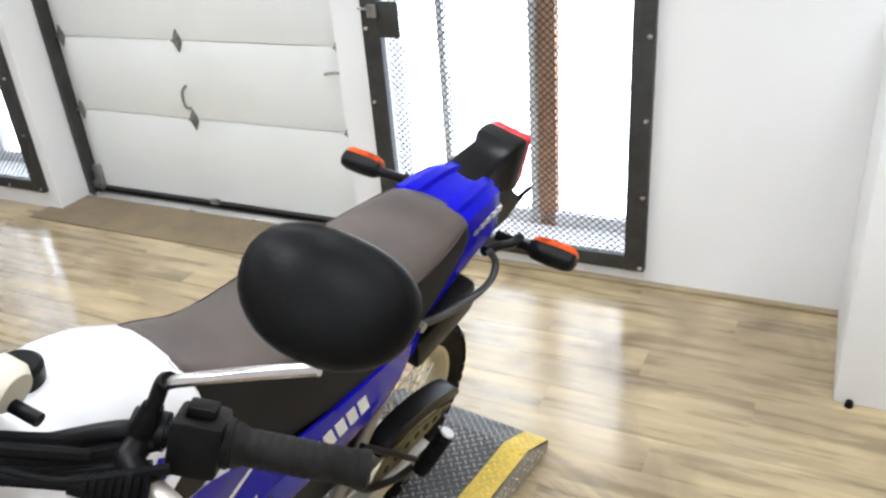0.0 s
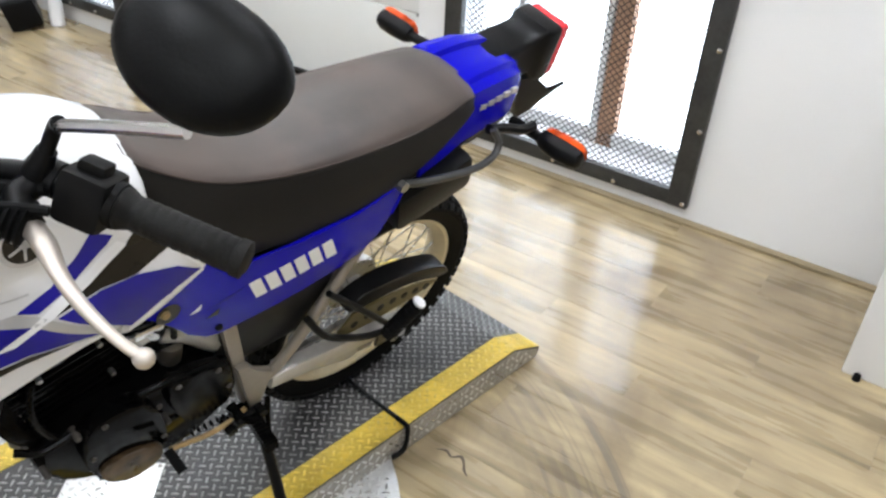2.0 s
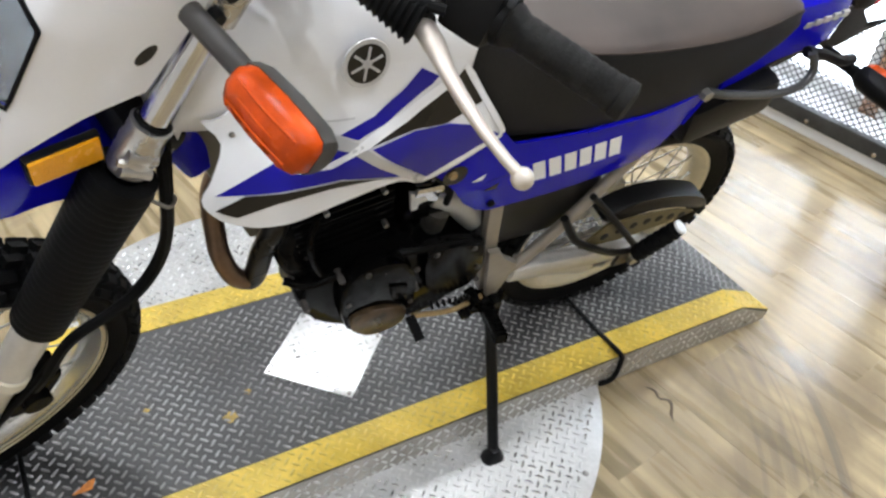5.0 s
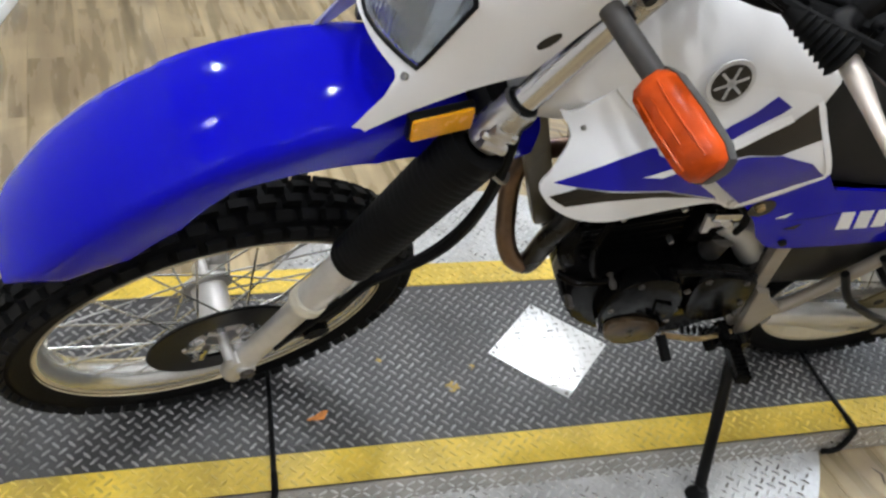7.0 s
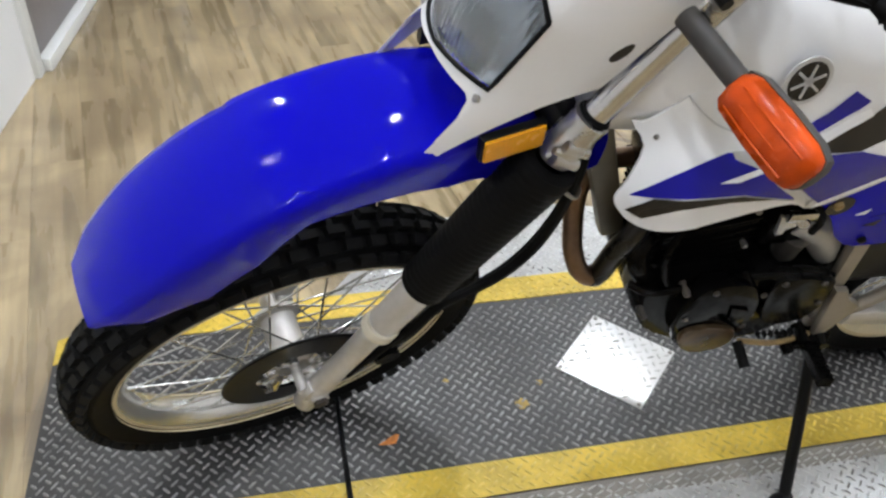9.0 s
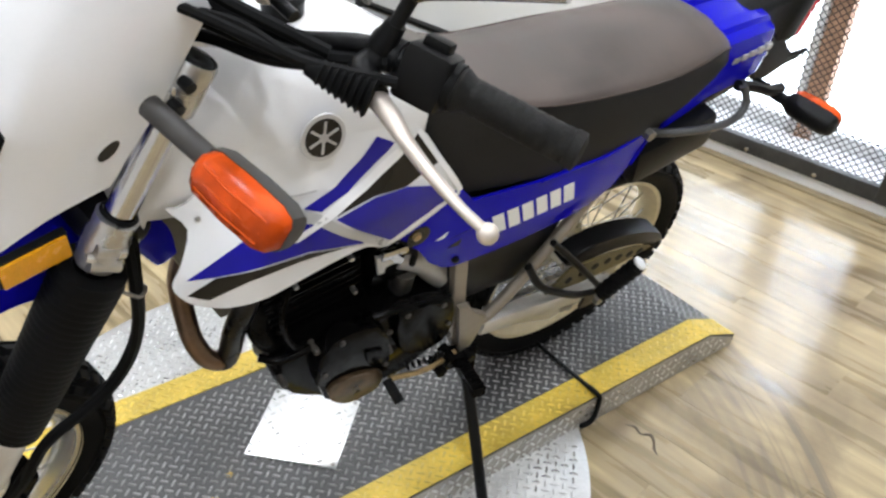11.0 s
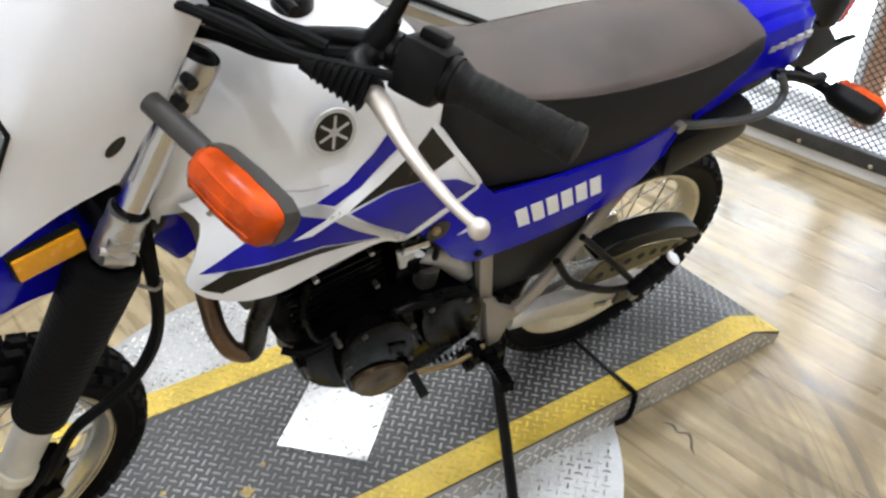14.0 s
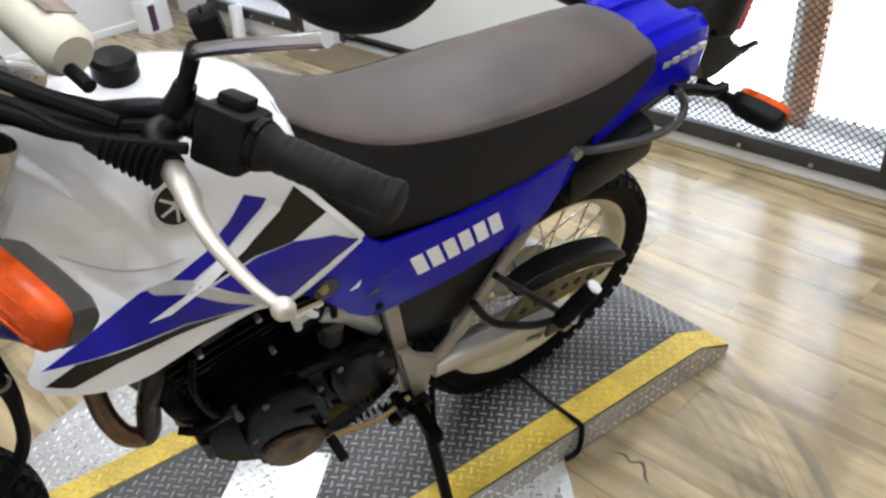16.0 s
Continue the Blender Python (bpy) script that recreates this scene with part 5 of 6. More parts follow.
SHROUD = curve_outline([(-1.400, 0.892), (-1.390, 0.873), (-1.363, 0.848), (-1.328, 0.826), (-1.282, 0.814), (-1.248, 0.816), (-1.187, 0.822), (-1.124, 0.822), (-1.080, 0.798), (-1.016, 0.810), (-0.955, 0.836), (-0.944, 0.846), (-0.955, 0.868), (-1.000, 0.930), (-1.042, 0.986),
                        (-1.10, 1.022), (-1.22, 1.026), (-1.30, 1.010), (-1.362, 0.965), (-1.384, 0.962), (-1.366, 0.937), (-1.384, 0.908)], 3)
DECALS = [
    ("navy_decal", M_NAVY, 1, [(-1.384, 0.894), (-1.320, 0.909), (-1.257, 0.925), (-1.219, 0.919), (-1.170, 0.880), (-1.127, 0.834), (-1.221, 0.870), (-1.307, 0.881), (-1.350, 0.888)]),
    ("black_decal", M_DECALBLACK, 1, [(-1.387, 0.879), (-1.350, 0.887), (-1.307, 0.879), (-1.221, 0.867), (-1.125, 0.831), (-1.165, 0.845), (-1.236, 0.860), (-1.308, 0.866), (-1.362, 0.863)]),
    ("navy_stripe", M_NAVY, 1, [(-1.221, 0.924), (-1.197, 0.914), (-1.157, 0.926), (-1.121, 0.948), (-1.095, 0.967), (-1.085, 0.978), (-1.112, 0.993), (-1.138, 0.963), (-1.173, 0.938)]),
    ("black_patch", M_DECALBLACK, 1, [(-1.179, 0.901), (-1.125, 0.922), (-1.071, 0.953), (-1.042, 0.983), (-1.003, 0.921), (-1.062, 0.904), (-1.114, 0.909)]),
    ("navy_patch", M_NAVY, 2, [(-1.177, 0.898), (-1.113, 0.907), (-1.059, 0.903), (-0.997, 0.881), (-0.955, 0.848), (-1.075, 0.810)]),
    ("silver_line", M_SILVERDECAL, 2, [(-1.252, 0.926), (-1.224, 0.925), (-1.199, 0.912), (-1.075, 0.809), (-1.083, 0.800), (-1.207, 0.902), (-1.246, 0.917)]),
    ("white_edge", M_DECALWHITE, 2, [(-1.080, 0.800), (-0.947, 0.841), (-0.946, 0.852), (-1.042, 0.985), (-1.048, 0.981), (-0.957, 0.855), (-0.958, 0.849), (-1.081, 0.810)]),
    ("white_streak", M_DECALWHITE, 2, [(-1.262, 0.893), (-1.213, 0.902), (-1.194, 0.910), (-1.125, 0.940), (-1.081, 0.968), (-1.068, 0.955), (-1.125, 0.923), (-1.178, 0.902), (-1.235, 0.890)]),
]
for s in (-1, 1):
    sh = part("tank_shroud", sheet(SHROUD, shroud_half, 0.0, 0.004, 4, s), M_WHITE, bike, "white shroud with navy and black graphics", smooth=70)
    for nm, mat, layer, pts in DECALS:
        part(nm, sheet(pts, shroud_half, 0.0006 + 0.0006 * layer, 0.0005, 4, s), mat, sh, smooth=70)
    part("screw", lathe(bmesh.new(), [(0.0, s * 0.004), (0.003, s * 0.003), (0.004, 0.0), (0.0, 0.0)], 12, "y", centre=(-1.352, s * tank_half(-1.352, 0.945), 0.945), closed=False), M_STEEL, sh)
    # thin grey line standing in for the shade along the shroud's groove
    part("crease_shade_line", tube(bmesh.new(), [(x, s * (shroud_half(x, z) + 0.0004), z) for x, z in ((-1.325, 0.995), (-1.300, 0.972), (-1.272, 0.953), (-1.235, 0.942), (-1.200, 0.940))], 0.0012, 6), M_SILVERDECAL, sh)
    # round emblem drawn as plain rings and bars
    c = Vector((-1.194, s * (tank_half(-1.194, 1.022) - 0.0012), 1.019))
    em = Matrix.Translation(c) @ pose(0, 0, 0, s * 14, 0, s * -2)
    emb = part("emblem", lathe(bmesh.new(), [(0.0, s * 0.0016), (0.0305, s * 0.0016), (0.0315, 0.0), (0.0, 0.0)], 40, "y", closed=False), M_SILVERDECAL, sh, m=em)
    ring = lathe(bmesh.new(), [(0.0, s * 0.0022), (0.0250, s * 0.0022), (0.0254, s * 0.0012), (0.0, s * 0.0012)], 40, "y", closed=False)
    em2 = part("emblem_field", ring, M_DECALBLACK, sh, m=em)
    bm = bmesh.new()
    for k in range(3):
        box(bm, (-0.0016, s * 0.0026 - 0.0004, -0.0215), (0.0016, s * 0.0026 + 0.0004, 0.0215), 0, pose(0, 0, 0, 0, 60 * k + 8, 0))
    lathe(bm, [(0.0, s * 0.003), (0.006, s * 0.003), (0.006, s * 0.0022), (0.0, s * 0.0022)], 20, "y", closed=False)
    part("emblem_bars", bm, M_SILVERDECAL, sh, m=em)

# -- seat --
SX = [-1.065, -1.04, -0.99, -0.93, -0.86, -0.77, -0.66, -0.54, -0.45, -0.38, -0.345, -0.335]
S_LOW = [(-1.065, 1.025), (-1.04, 0.97), (-0.99, 0.905), (-0.93, 0.812), (-0.78, 0.810), (-0.62, 0.822), (-0.53, 0.838), (-0.47, 0.860), (-0.36, 0.904), (-0.335, 0.918)]
S_CRE = [(-1.065, 1.052), (-1.04, 1.050), (-0.99, 1.018), (-0.93, 0.984), (-0.86, 0.964), (-0.77, 0.954), (-0.66, 0.950), (-0.54, 0.948), (-0.45, 0.953), (-0.38, 0.960), (-0.335, 0.950)]
S_MID = [(-1.065, 1.062), (-1.04, 1.066), (-0.99, 1.032), (-0.93, 0.998), (-0.86, 0.980), (-0.77, 0.973), (-0.66, 0.974), (-0.54, 0.980), (-0.45, 0.984), (-0.38, 0.982), (-0.335, 0.966)]
S_WC = [(-1.065, 0.036), (-1.04, 0.064), (-0.99, 0.078), (-0.93, 0.085), (-0.86, 0.095), (-0.77, 0.106), (-0.66, 0.112), (-0.54, 0.110), (-0.45, 0.102), (-0.38, 0.090), (-0.345, 0.080), (-0.335, 0.066)]
S_WL = [(-1.065, 0.042), (-1.04, 0.078), (-0.99, 0.096), (-0.93, 0.103), (-0.86, 0.112), (-0.77, 0.122), (-0.66, 0.126), (-0.54, 0.122), (-0.45, 0.112), (-0.38, 0.098), (-0.345, 0.088), (-0.335, 0.072)]
xs = []
for a, b in zip(SX, SX[1:]):
    xs += [a, (a + b) / 2]
xs.append(SX[-1])
bm, rings = bmesh.new(), []
for x in xs:
    zl, zc, zm, wc, wl = (lerp(t, x) for t in (S_LOW, S_CRE, S_MID, S_WC, S_WL))
    half = [(wl * 0.8, zl), (wl, zl + 0.006), (wl * 1.01, zl + (zc - zl) * 0.45), (wc * 1.04, zc - 0.012), (wc, zc), (wc * 0.90, zc + (zm - zc) * 0.42), (wc * 0.62, zc + (zm - zc) * 0.80), (wc * 0.3, zm - 0.001)]
    rings.append([bm.verts.new((x, -y, z)) for y, z in half] + [bm.verts.new((x, 0, zm))] + [bm.verts.new((x, y, z)) for y, z in half[::-1]])
skin(bm, rings, True, True)
n = len(rings[0])
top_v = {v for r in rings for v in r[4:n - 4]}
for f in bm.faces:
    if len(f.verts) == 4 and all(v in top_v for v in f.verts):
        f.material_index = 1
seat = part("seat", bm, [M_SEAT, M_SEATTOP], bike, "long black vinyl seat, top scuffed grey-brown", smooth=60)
for s in (-1, 1):
    part("seam", tube(bmesh.new(), [(x, s * (lerp(S_WC, x) + 0.0005), lerp(S_CRE, x) + 0.0006) for x in SX[1:-1]], 0.0016, 6, 3), M_SEAM, seat)
part("seat_nose", tube(bmesh.new(), [(-1.045, -0.052, 1.040), (-1.066, -0.030, 1.060), (-1.074, 0.0, 1.066), (-1.066, 0.030, 1.060), (-1.045, 0.052, 1.040)], 0.013, 10), M_SEAT, seat)

# -- side panels --
PANEL = [(-1.056, 0.786), (-1.030, 0.766), (-0.996, 0.728), (-0.965, 0.682), (-0.930, 0.650), (-0.905, 0.641), (-0.878, 0.643), (-0.74, 0.660), (-0.60, 0.690), (-0.565, 0.722), (-0.540, 0.765), (-0.522, 0.832), (-0.545, 0.842), (-0.64, 0.826), (-0.78, 0.815), (-0.915, 0.816), (-0.945, 0.848), (-0.962, 0.852), (-1.0, 0.822)]


def panel_half(x, z):
    return lerp([(-1.06, 0.115), (-0.95, 0.120), (-0.80, 0.127), (-0.65, 0.128), (-0.52, 0.116)], x) - max(0.0, 0.72 - z) * 0.12


for s in (-1, 1):
    sp = part("side_panel", sheet(PANEL, panel_half, 0.0, 0.005, 3, s), M_BLUE, bike, "blue plastic side panel with white block marks", smooth=60)
    # six slanted white blocks in place of the maker's lettering
    for k in range(6):
        x0 = -0.852 + k * 0.0292
        zb = 0.713 + (x0 + 0.852) * 0.145
        tilt = -0.012
        pts = [(x0 + 0.008, zb), (x0 + 0.030, zb + 0.003), (x0 + 0.022 + tilt, zb + 0.050), (x0 + tilt, zb + 0.047)]
        part("white_mark", sheet(pts, panel_half, 0.0012, 0.0008, 1, s), M_DECALWHITE, sp)
    for x, z, r, mat in ((-1.012, 0.772, 0.0085, M_BRASS), (-0.909, 0.668, 0.007, M_RUBBER)):
        part("bolt", lathe(bmesh.new(), [(0.0, s * 0.008), (r * 0.8, s * 0.007), (r, 0.0), (0.0, 0.0)], 16, "y", centre=(x, s * panel_half(x, z), z), closed=False), mat, sp)
    part("bolt_recess", lathe(bmesh.new(), [(0.0, s * 0.001), (0.021, s * 0.001), (0.021, 0.0), (0.0, 0.0)], 24, "y", centre=(-1.006, s * (panel_half(-1.006, 0.77) + 0.0006), 0.768), closed=False), M_DECALBLACK, sp)
    for pts, mat in (([(-0.968, 0.742), (-0.948, 0.757), (-0.952, 0.744)], M_DECALWHITE), ([(-0.938, 0.712), (-0.915, 0.728), (-0.916, 0.712)], M_DECALBLACK), ([(-0.94, 0.735), (-0.86, 0.762), (-0.90, 0.742)], M_NAVY)):
        part("vent_mark", sheet(pts, panel_half, 0.0010, 0.0008, 1, s), mat, sp)
    part("panel_edge", tube(bmesh.new(), [(x, s * (panel_half(x, z) + 0.001), z) for x, z in PANEL[14:9:-1]], 0.003, 6), M_BLUE, sp)

# -- tail --
sec = []
for x, w, zl, zt in ((-0.47, 0.112, 0.808, 0.86), (-0.42, 0.108, 0.820, 0.90), (-0.36, 0.102, 0.842, 0.955), (-0.345, 0.101, 0.846, 0.970), (-0.30, 0.099, 0.852, 0.974), (-0.25, 0.096, 0.858, 0.976), (-0.20, 0.088, 0.862, 0.972), (-0.165, 0.070, 0.870, 0.955), (-0.15, 0.050, 0.885, 0.940)):
    r = zt - 0.93 if zt > 0.94 else 0.012
    half = [(w * 0.86, zl), (w, zl + 0.006), (w * 0.98, (zl + zt) / 2), (w * 0.86, zt - 0.016), (w * 0.72, zt - 0.010), (w * 0.66, zt - 0.009), (w * 0.58, zt - 0.001), (w * 0.34, zt), (w * 0.28, zt - 0.009), (w * 0.05, zt - 0.010)]
    sec.append([(x, -y, z) for y, z in half] + [(x, y, z) for y, z in half[::-1]])
tail = part("tail_cowl", loft(bmesh.new(), sec), M_BLUE, bike, "blue ridged tail cowl", m=pose(0, 0.010, 0), smooth=35)
for k in range(5):
    x = -0.325 + k * 0.024
    part("silver_mark", box(bmesh.new(), (x, -0.1005, 0.918 + k * 0.002), (x + 0.017, -0.0985 + 0.001 * k, 0.930 + k * 0.002), 0.0, pose(0, 0.0005 + 0.0013 * k, 0)), M_SILVERDECAL, tail)
sec = []
for x, w, zl, zt in ((-0.20, 0.050, 0.885, 0.962), (-0.12, 0.048, 0.885, 0.975), (-0.06, 0.046, 0.890, 0.985), (-0.045, 0.053, 0.872, 1.000), (-0.01, 0.056, 0.868, 1.002), (0.0, 0.054, 0.870, 1.000)):
    sec.append([(x, y, (zl + zt) / 2 + z) for y, z in rounded(2 * w, zt - zl, 0.012, 3)])
tl = part("tail_lamp", loft(bmesh.new(), sec), M_BLACK, bike, "black tail lamp housing", m=pose(-0.03, 0.025, 0), smooth=40)
part("red_lens", box(bmesh.new(), (0.0, -0.050, 0.874), (0.032, 0.050, 0.998), 0.008), M_RED, tl, "red lens")
bm = prism(bmesh.new(), [(-0.13, 0.89), (-0.03, 0.875), (0.03, 0.822), (0.05, 0.815), (0.045, 0.800), (-0.01, 0.772), (-0.05, 0.766)], -0.045, 0.045, 0.004)
rf = part("plate_bracket", bm, M_BLACK, bike, m=pose(-0.012, 0.022, 0))
part("slot_bracket", tube(bmesh.new(), [(0.025, -0.040, 0.816), (0.070, -0.048, 0.826), (0.092, -0.043, 0.820), (0.088, -0.036, 0.808), (0.065, -0.036, 0.802), (0.025, -0.040, 0.800)], 0.0055, 6), M_BLACK, rf)
sec = []
for x, w, z in ((-0.62, 0.045, 0.735), (-0.50, 0.050, 0.765), (-0.38, 0.060, 0.790), (-0.28, 0.065, 0.805), (-0.18, 0.060, 0.83)):
    sec.append([(x, -w, z), (x, -w, z + 0.04), (x, -w * 0.6, z + 0.055), (x, w * 0.6, z + 0.055), (x, w, z + 0.04), (x, w, z)])
part("rear_mudguard", loft(bmesh.new(), sec), M_BLACK, bike, smooth=40)
bm = box(bmesh.new(), (-0.10, -0.035, -0.045), (0.10, 0.03, 0.045), 0.018)
part("tool_box", bm, M_BLACK, bike, m=pose(-0.43, -0.095, 0.772, 0, -14, 0))
for s in (-1, 1):
    gr = part("grab_rail", tube(bmesh.new(), [(-0.56, s * 0.115, 0.848), (-0.50, s * 0.135, 0.842), (-0.38, s * 0.145, 0.828), (-0.31, s * 0.143, 0.832), (-0.285, s * 0.132, 0.855), (-0.30, s * 0.118, 0.885)], 0.0078, 12), M_RAIL, bike, "dark grey tubular grab rail")
    part("bolt", cyl(bmesh.new(), (-0.545, s * 0.118, 0.846), (-0.545, s * 0.136, 0.846), 0.011, n=6), M_STEEL, gr)
    bm = tube(bmesh.new(), [(-0.30, s * 0.108, 0.878), (-0.25, s * 0.115, 0.868), (-0.20, s * 0.122, 0.852), (-0.155, 0.19 if s > 0 else -0.12, 0.846)], 0.011, 8)
    part("signal_bracket", bm, M_BLACK, bike)

# -- frame --
def bar(bm, a, b, w, h, bev=0.005):
    a, b = Vector(a), Vector(b)
    d = (b - a).normalized()
    side = Vector((0, 1, 0))
    up = d.cross(side).normalized()
    m = Matrix((( *d, 0), (*side, 0), (*up, 0), (0, 0, 0, 1))).transposed()
    m = Matrix.Translation(a) @ m
    return box(bm, (0, -w / 2, -h / 2), ((b - a).length, w / 2, h / 2), bev, m)


part("down_tube", bar(bmesh.new(), (-1.392, 0.010, 0.93), (-1.255, 0.014, 0.57), 0.040, 0.042, 0.010), M_DOWNTUBE, bike)
part("backbone", bar(bmesh.new(), (-1.41, 0, 0.95), (-0.95, 0, 0.84), 0.05, 0.05, 0.015), M_FRAME, bike)
for s in (-1, 1):
    part("frame_post", bar(bmesh.new(), (-0.885, s * 0.098, 0.665), (-0.812, s * 0.100, 0.345), 0.022, 0.030, 0.008), M_FRAME, bike)
    part("frame_stay", tube(bmesh.new(), [(-0.80, s * 0.112, 0.400), (-0.745, s * 0.112, 0.435), (-0.66, s * 0.108, 0.560), (-0.59, s * 0.100, 0.668), (-0.50, s * 0.085, 0.80)], 0.0125, 12), M_FRAME, bike)
    part("frame_gusset", prism(bmesh.new(), [(-0.862, 0.510), (-0.835, 0.505), (-0.818, 0.470), (-0.778, 0.446), (-0.772, 0.432), (-0.782, 0.395), (-0.790, 0.345), (-0.815, 0.340), (-0.832, 0.40)], s * 0.112, s * 0.126, 0.004), M_FRAME, bike)
    part("subframe_rail", tube(bmesh.new(), [(-0.93, s * 0.085, 0.80), (-0.70, s * 0.09, 0.80), (-0.45, s * 0.085, 0.82), (-0.28, s * 0.075, 0.86)], 0.012, 10), M_BLACK, bike)
part("air_box", box(bmesh.new(), (-0.89, -0.095, 0.47), (-0.62, 0.095, 0.78), 0.03), M_BLACK, bike, "black plastic air box")
part("air_duct", tube(bmesh.new(), [(-0.845, -0.055, 0.520), (-0.885, -0.060, 0.565), (-0.935, -0.060, 0.625), (-0.985, -0.050, 0.650)], 0.030, 16), M_SILVERDUCT, bike, "silver grey intake duct")
part("shock_reservoir", lathe(bmesh.new(), [(0.0, 0.0), (0.020, 0.002), (0.026, 0.010), (0.026, 0.078), (0.020, 0.088), (0.0, 0.090)], 24, "z", closed=False), M_CAST, bike, "silver shock absorber reservoir", m=pose(-0.612, -0.045, 0.600, 0, 18, 0))
part("carburettor", box(bmesh.new(), (-1.04, -0.075, 0.60), (-0.95, 0.03, 0.71), 0.015), M_CASING, bike)
part("throttle_bracket", prism(bmesh.new(), [(-1.057, 0.712), (-1.020, 0.694), (-1.018, 0.682), (-1.036, 0.680), (-1.034, 0.664), (-1.045, 0.664)], -0.093, -0.086, 0.0015), M_ALU, bike, "bright metal throttle bracket")
part("float_bowl", lathe(bmesh.new(), [(0.0, 0.555), (0.016, 0.557), (0.021, 0.565), (0.022, 0.605), (0.024, 0.612), (0.0, 0.612)], 18, "z", centre=(-0.968, -0.065, 0), closed=False), M_STEEL, bike)
part("breather_hose", tube(bmesh.new(), [(-1.05, -0.075, 0.745), (-1.02, -0.092, 0.742), (-0.985, -0.095, 0.70), (-0.975, -0.088, 0.655)], 0.006, 8), M_RUBBER, bike)
bm = bmesh.new()
cyl(bm, (-1.02, -0.10, 0.70), (-0.99, -0.06, 0.70), 0.010, n=10)
box(bm, (-1.05, -0.10, 0.705), (-1.00, -0.088, 0.725), 0.003)
part("choke_lever", bm, M_CHROME, bike)
# swingarm
for s in (-1, 1):
    sec = []
    for x, z, h, w in ((-0.765, 0.380, 0.022, 0.014), (-0.70, 0.376, 0.026, 0.017), (-0.55, 0.354, 0.025, 0.018), (-0.44, 0.334, 0.021, 0.017), (-0.36, 0.320, 0.019, 0.016)):
        sec.append([(x, s * 0.108 + y, z + q) for y, q in rounded(2 * w, 2 * h, 0.008, 2)])
    sw = part("swingarm", loft(bmesh.new(), sec), M_SWING, bike, "silver box-section swingarm", smooth=40)
    part("axle_plate", box(bmesh.new(), (-0.47, s * 0.128 - 0.005, 0.300), (-0.37, s * 0.128 + 0.005, 0.342), 0.004), M_CASTDARK, sw)
    part("axle_nut", cyl(bmesh.new(), (-0.425, s * 0.120, 0.322), (-0.425, s * 0.146, 0.322), 0.014, n=6), M_STEEL, sw)
# chain guard with lightening holes
bm = bmesh.new()
GUARD = curve_outline([(-0.60, 0.515), (-0.55, 0.543), (-0.46, 0.540), (-0.38, 0.520), (-0.31, 0.490), (-0.275, 0.455), (-0.30, 0.450), (-0.38, 0.482), (-0.47, 0.500), (-0.56, 0.497)], 3)
cg = part("chain_guard", prism(bm, GUARD, -0.128, -0.082, 0.006), M_BLACK, bike, "black chain guard")
bm = prism(bmesh.new(), [(-0.63, 0.44), (-0.585, 0.505), (-0.47, 0.500), (-0.38, 0.482), (-0.32, 0.455), (-0.40, 0.438), (-0.52, 0.430)], -0.1345, -0.1295)
gp = part("guard_plate", bm, M_GUARDPLATE, cg)
for k in range(7):
    x = -0.575 + 0.036 * k
    z = 0.462 + 0.012 * math.sin(k * 0.6)
    part("guard_hole", lathe(bmesh.new(), [(0.0, -0.1360), (0.0095, -0.1360), (0.0095, -0.1343), (0.0, -0.1343)], 16, "y", centre=(x, 0, z), closed=False), M_HOLE, cg)
part("chain_slider", prism(bmesh.new(), [(-0.70, 0.335), (-0.52, 0.262), (-0.50, 0.272), (-0.50, 0.290), (-0.69, 0.350)], -0.108, -0.075, 0.004), M_SWING, bike)
# passenger peg and its bracket
pb = part("peg_bracket", tube(bmesh.new(), [(-0.655, -0.115, 0.595), (-0.56, -0.135, 0.50), (-0.47, -0.150, 0.405)], 0.0075, 10), M_BLACK, bike)
part("lower_strut", tube(bmesh.new(), [(-0.70, -0.115, 0.545), (-0.66, -0.135, 0.485), (-0.60, -0.145, 0.445), (-0.53, -0.148, 0.405), (-0.455, -0.150, 0.385)], 0.0085, 10), M_BLACK, pb)
bm = cyl(bmesh.new(), (-0.475, -0.150, 0.392), (-0.472, -0.185, 0.425), 0.012, n=12)
part("joint", bm, M_STEEL, pb)
prof = [(0.0, 0.0), (0.0165, 0.0)]
for k in range(6):
    prof += [(0.0165, 0.010 + 0.0165 * k), (0.0187, 0.011 + 0.0165 * k), (0.0187, 0.019 + 0.0165 * k), (0.0165, 0.020 + 0.0165 * k)]
prof += [(0.0165, 0.111), (0.0, 0.111)]
bm = lathe(bmesh.new(), prof, 18, "z", closed=False)
peg = part("passenger_peg", bm, M_RUBBER, pb, "black rubber folded peg", m=Matrix.Translation((-0.520, -0.185, 0.445)) @ frame_along((-0.520, -0.185, 0.445), (-0.476, -0.205, 0.545)))
part("peg_end", cyl(bmesh.new(), (-0.476, -0.205, 0.545), (-0.474, -0.206, 0.550), 0.0150, n=18), M_DECALWHITE, pb, "worn pale peg end")

# -- engine --
crank = bmesh.new()
prism(crank, curve_outline([(-1.225, 0.50), (-1.185, 0.42), (-1.09, 0.350), (-1.00, 0.322), (-0.90, 0.345), (-0.845, 0.41), (-0.85, 0.50), (-0.93, 0.545), (-1.06, 0.570), (-1.18, 0.555)], 3), -0.105, 0.12, 0.012)
eng = part("engine", crank, M_ENGINE, bike, "black air-cooled engine with worn left cover")
COVER = curve_outline([(-1.158, 0.545), (-1.130, 0.592), (-1.055, 0.582), (-1.020, 0.50), (-1.016, 0.395), (-1.060, 0.368), (-1.110, 0.378), (-1.150, 0.445)], 3)
part("generator_cover", prism(bmesh.new(), COVER, -0.138, -0.100, 0.012), M_ENGINE, eng)
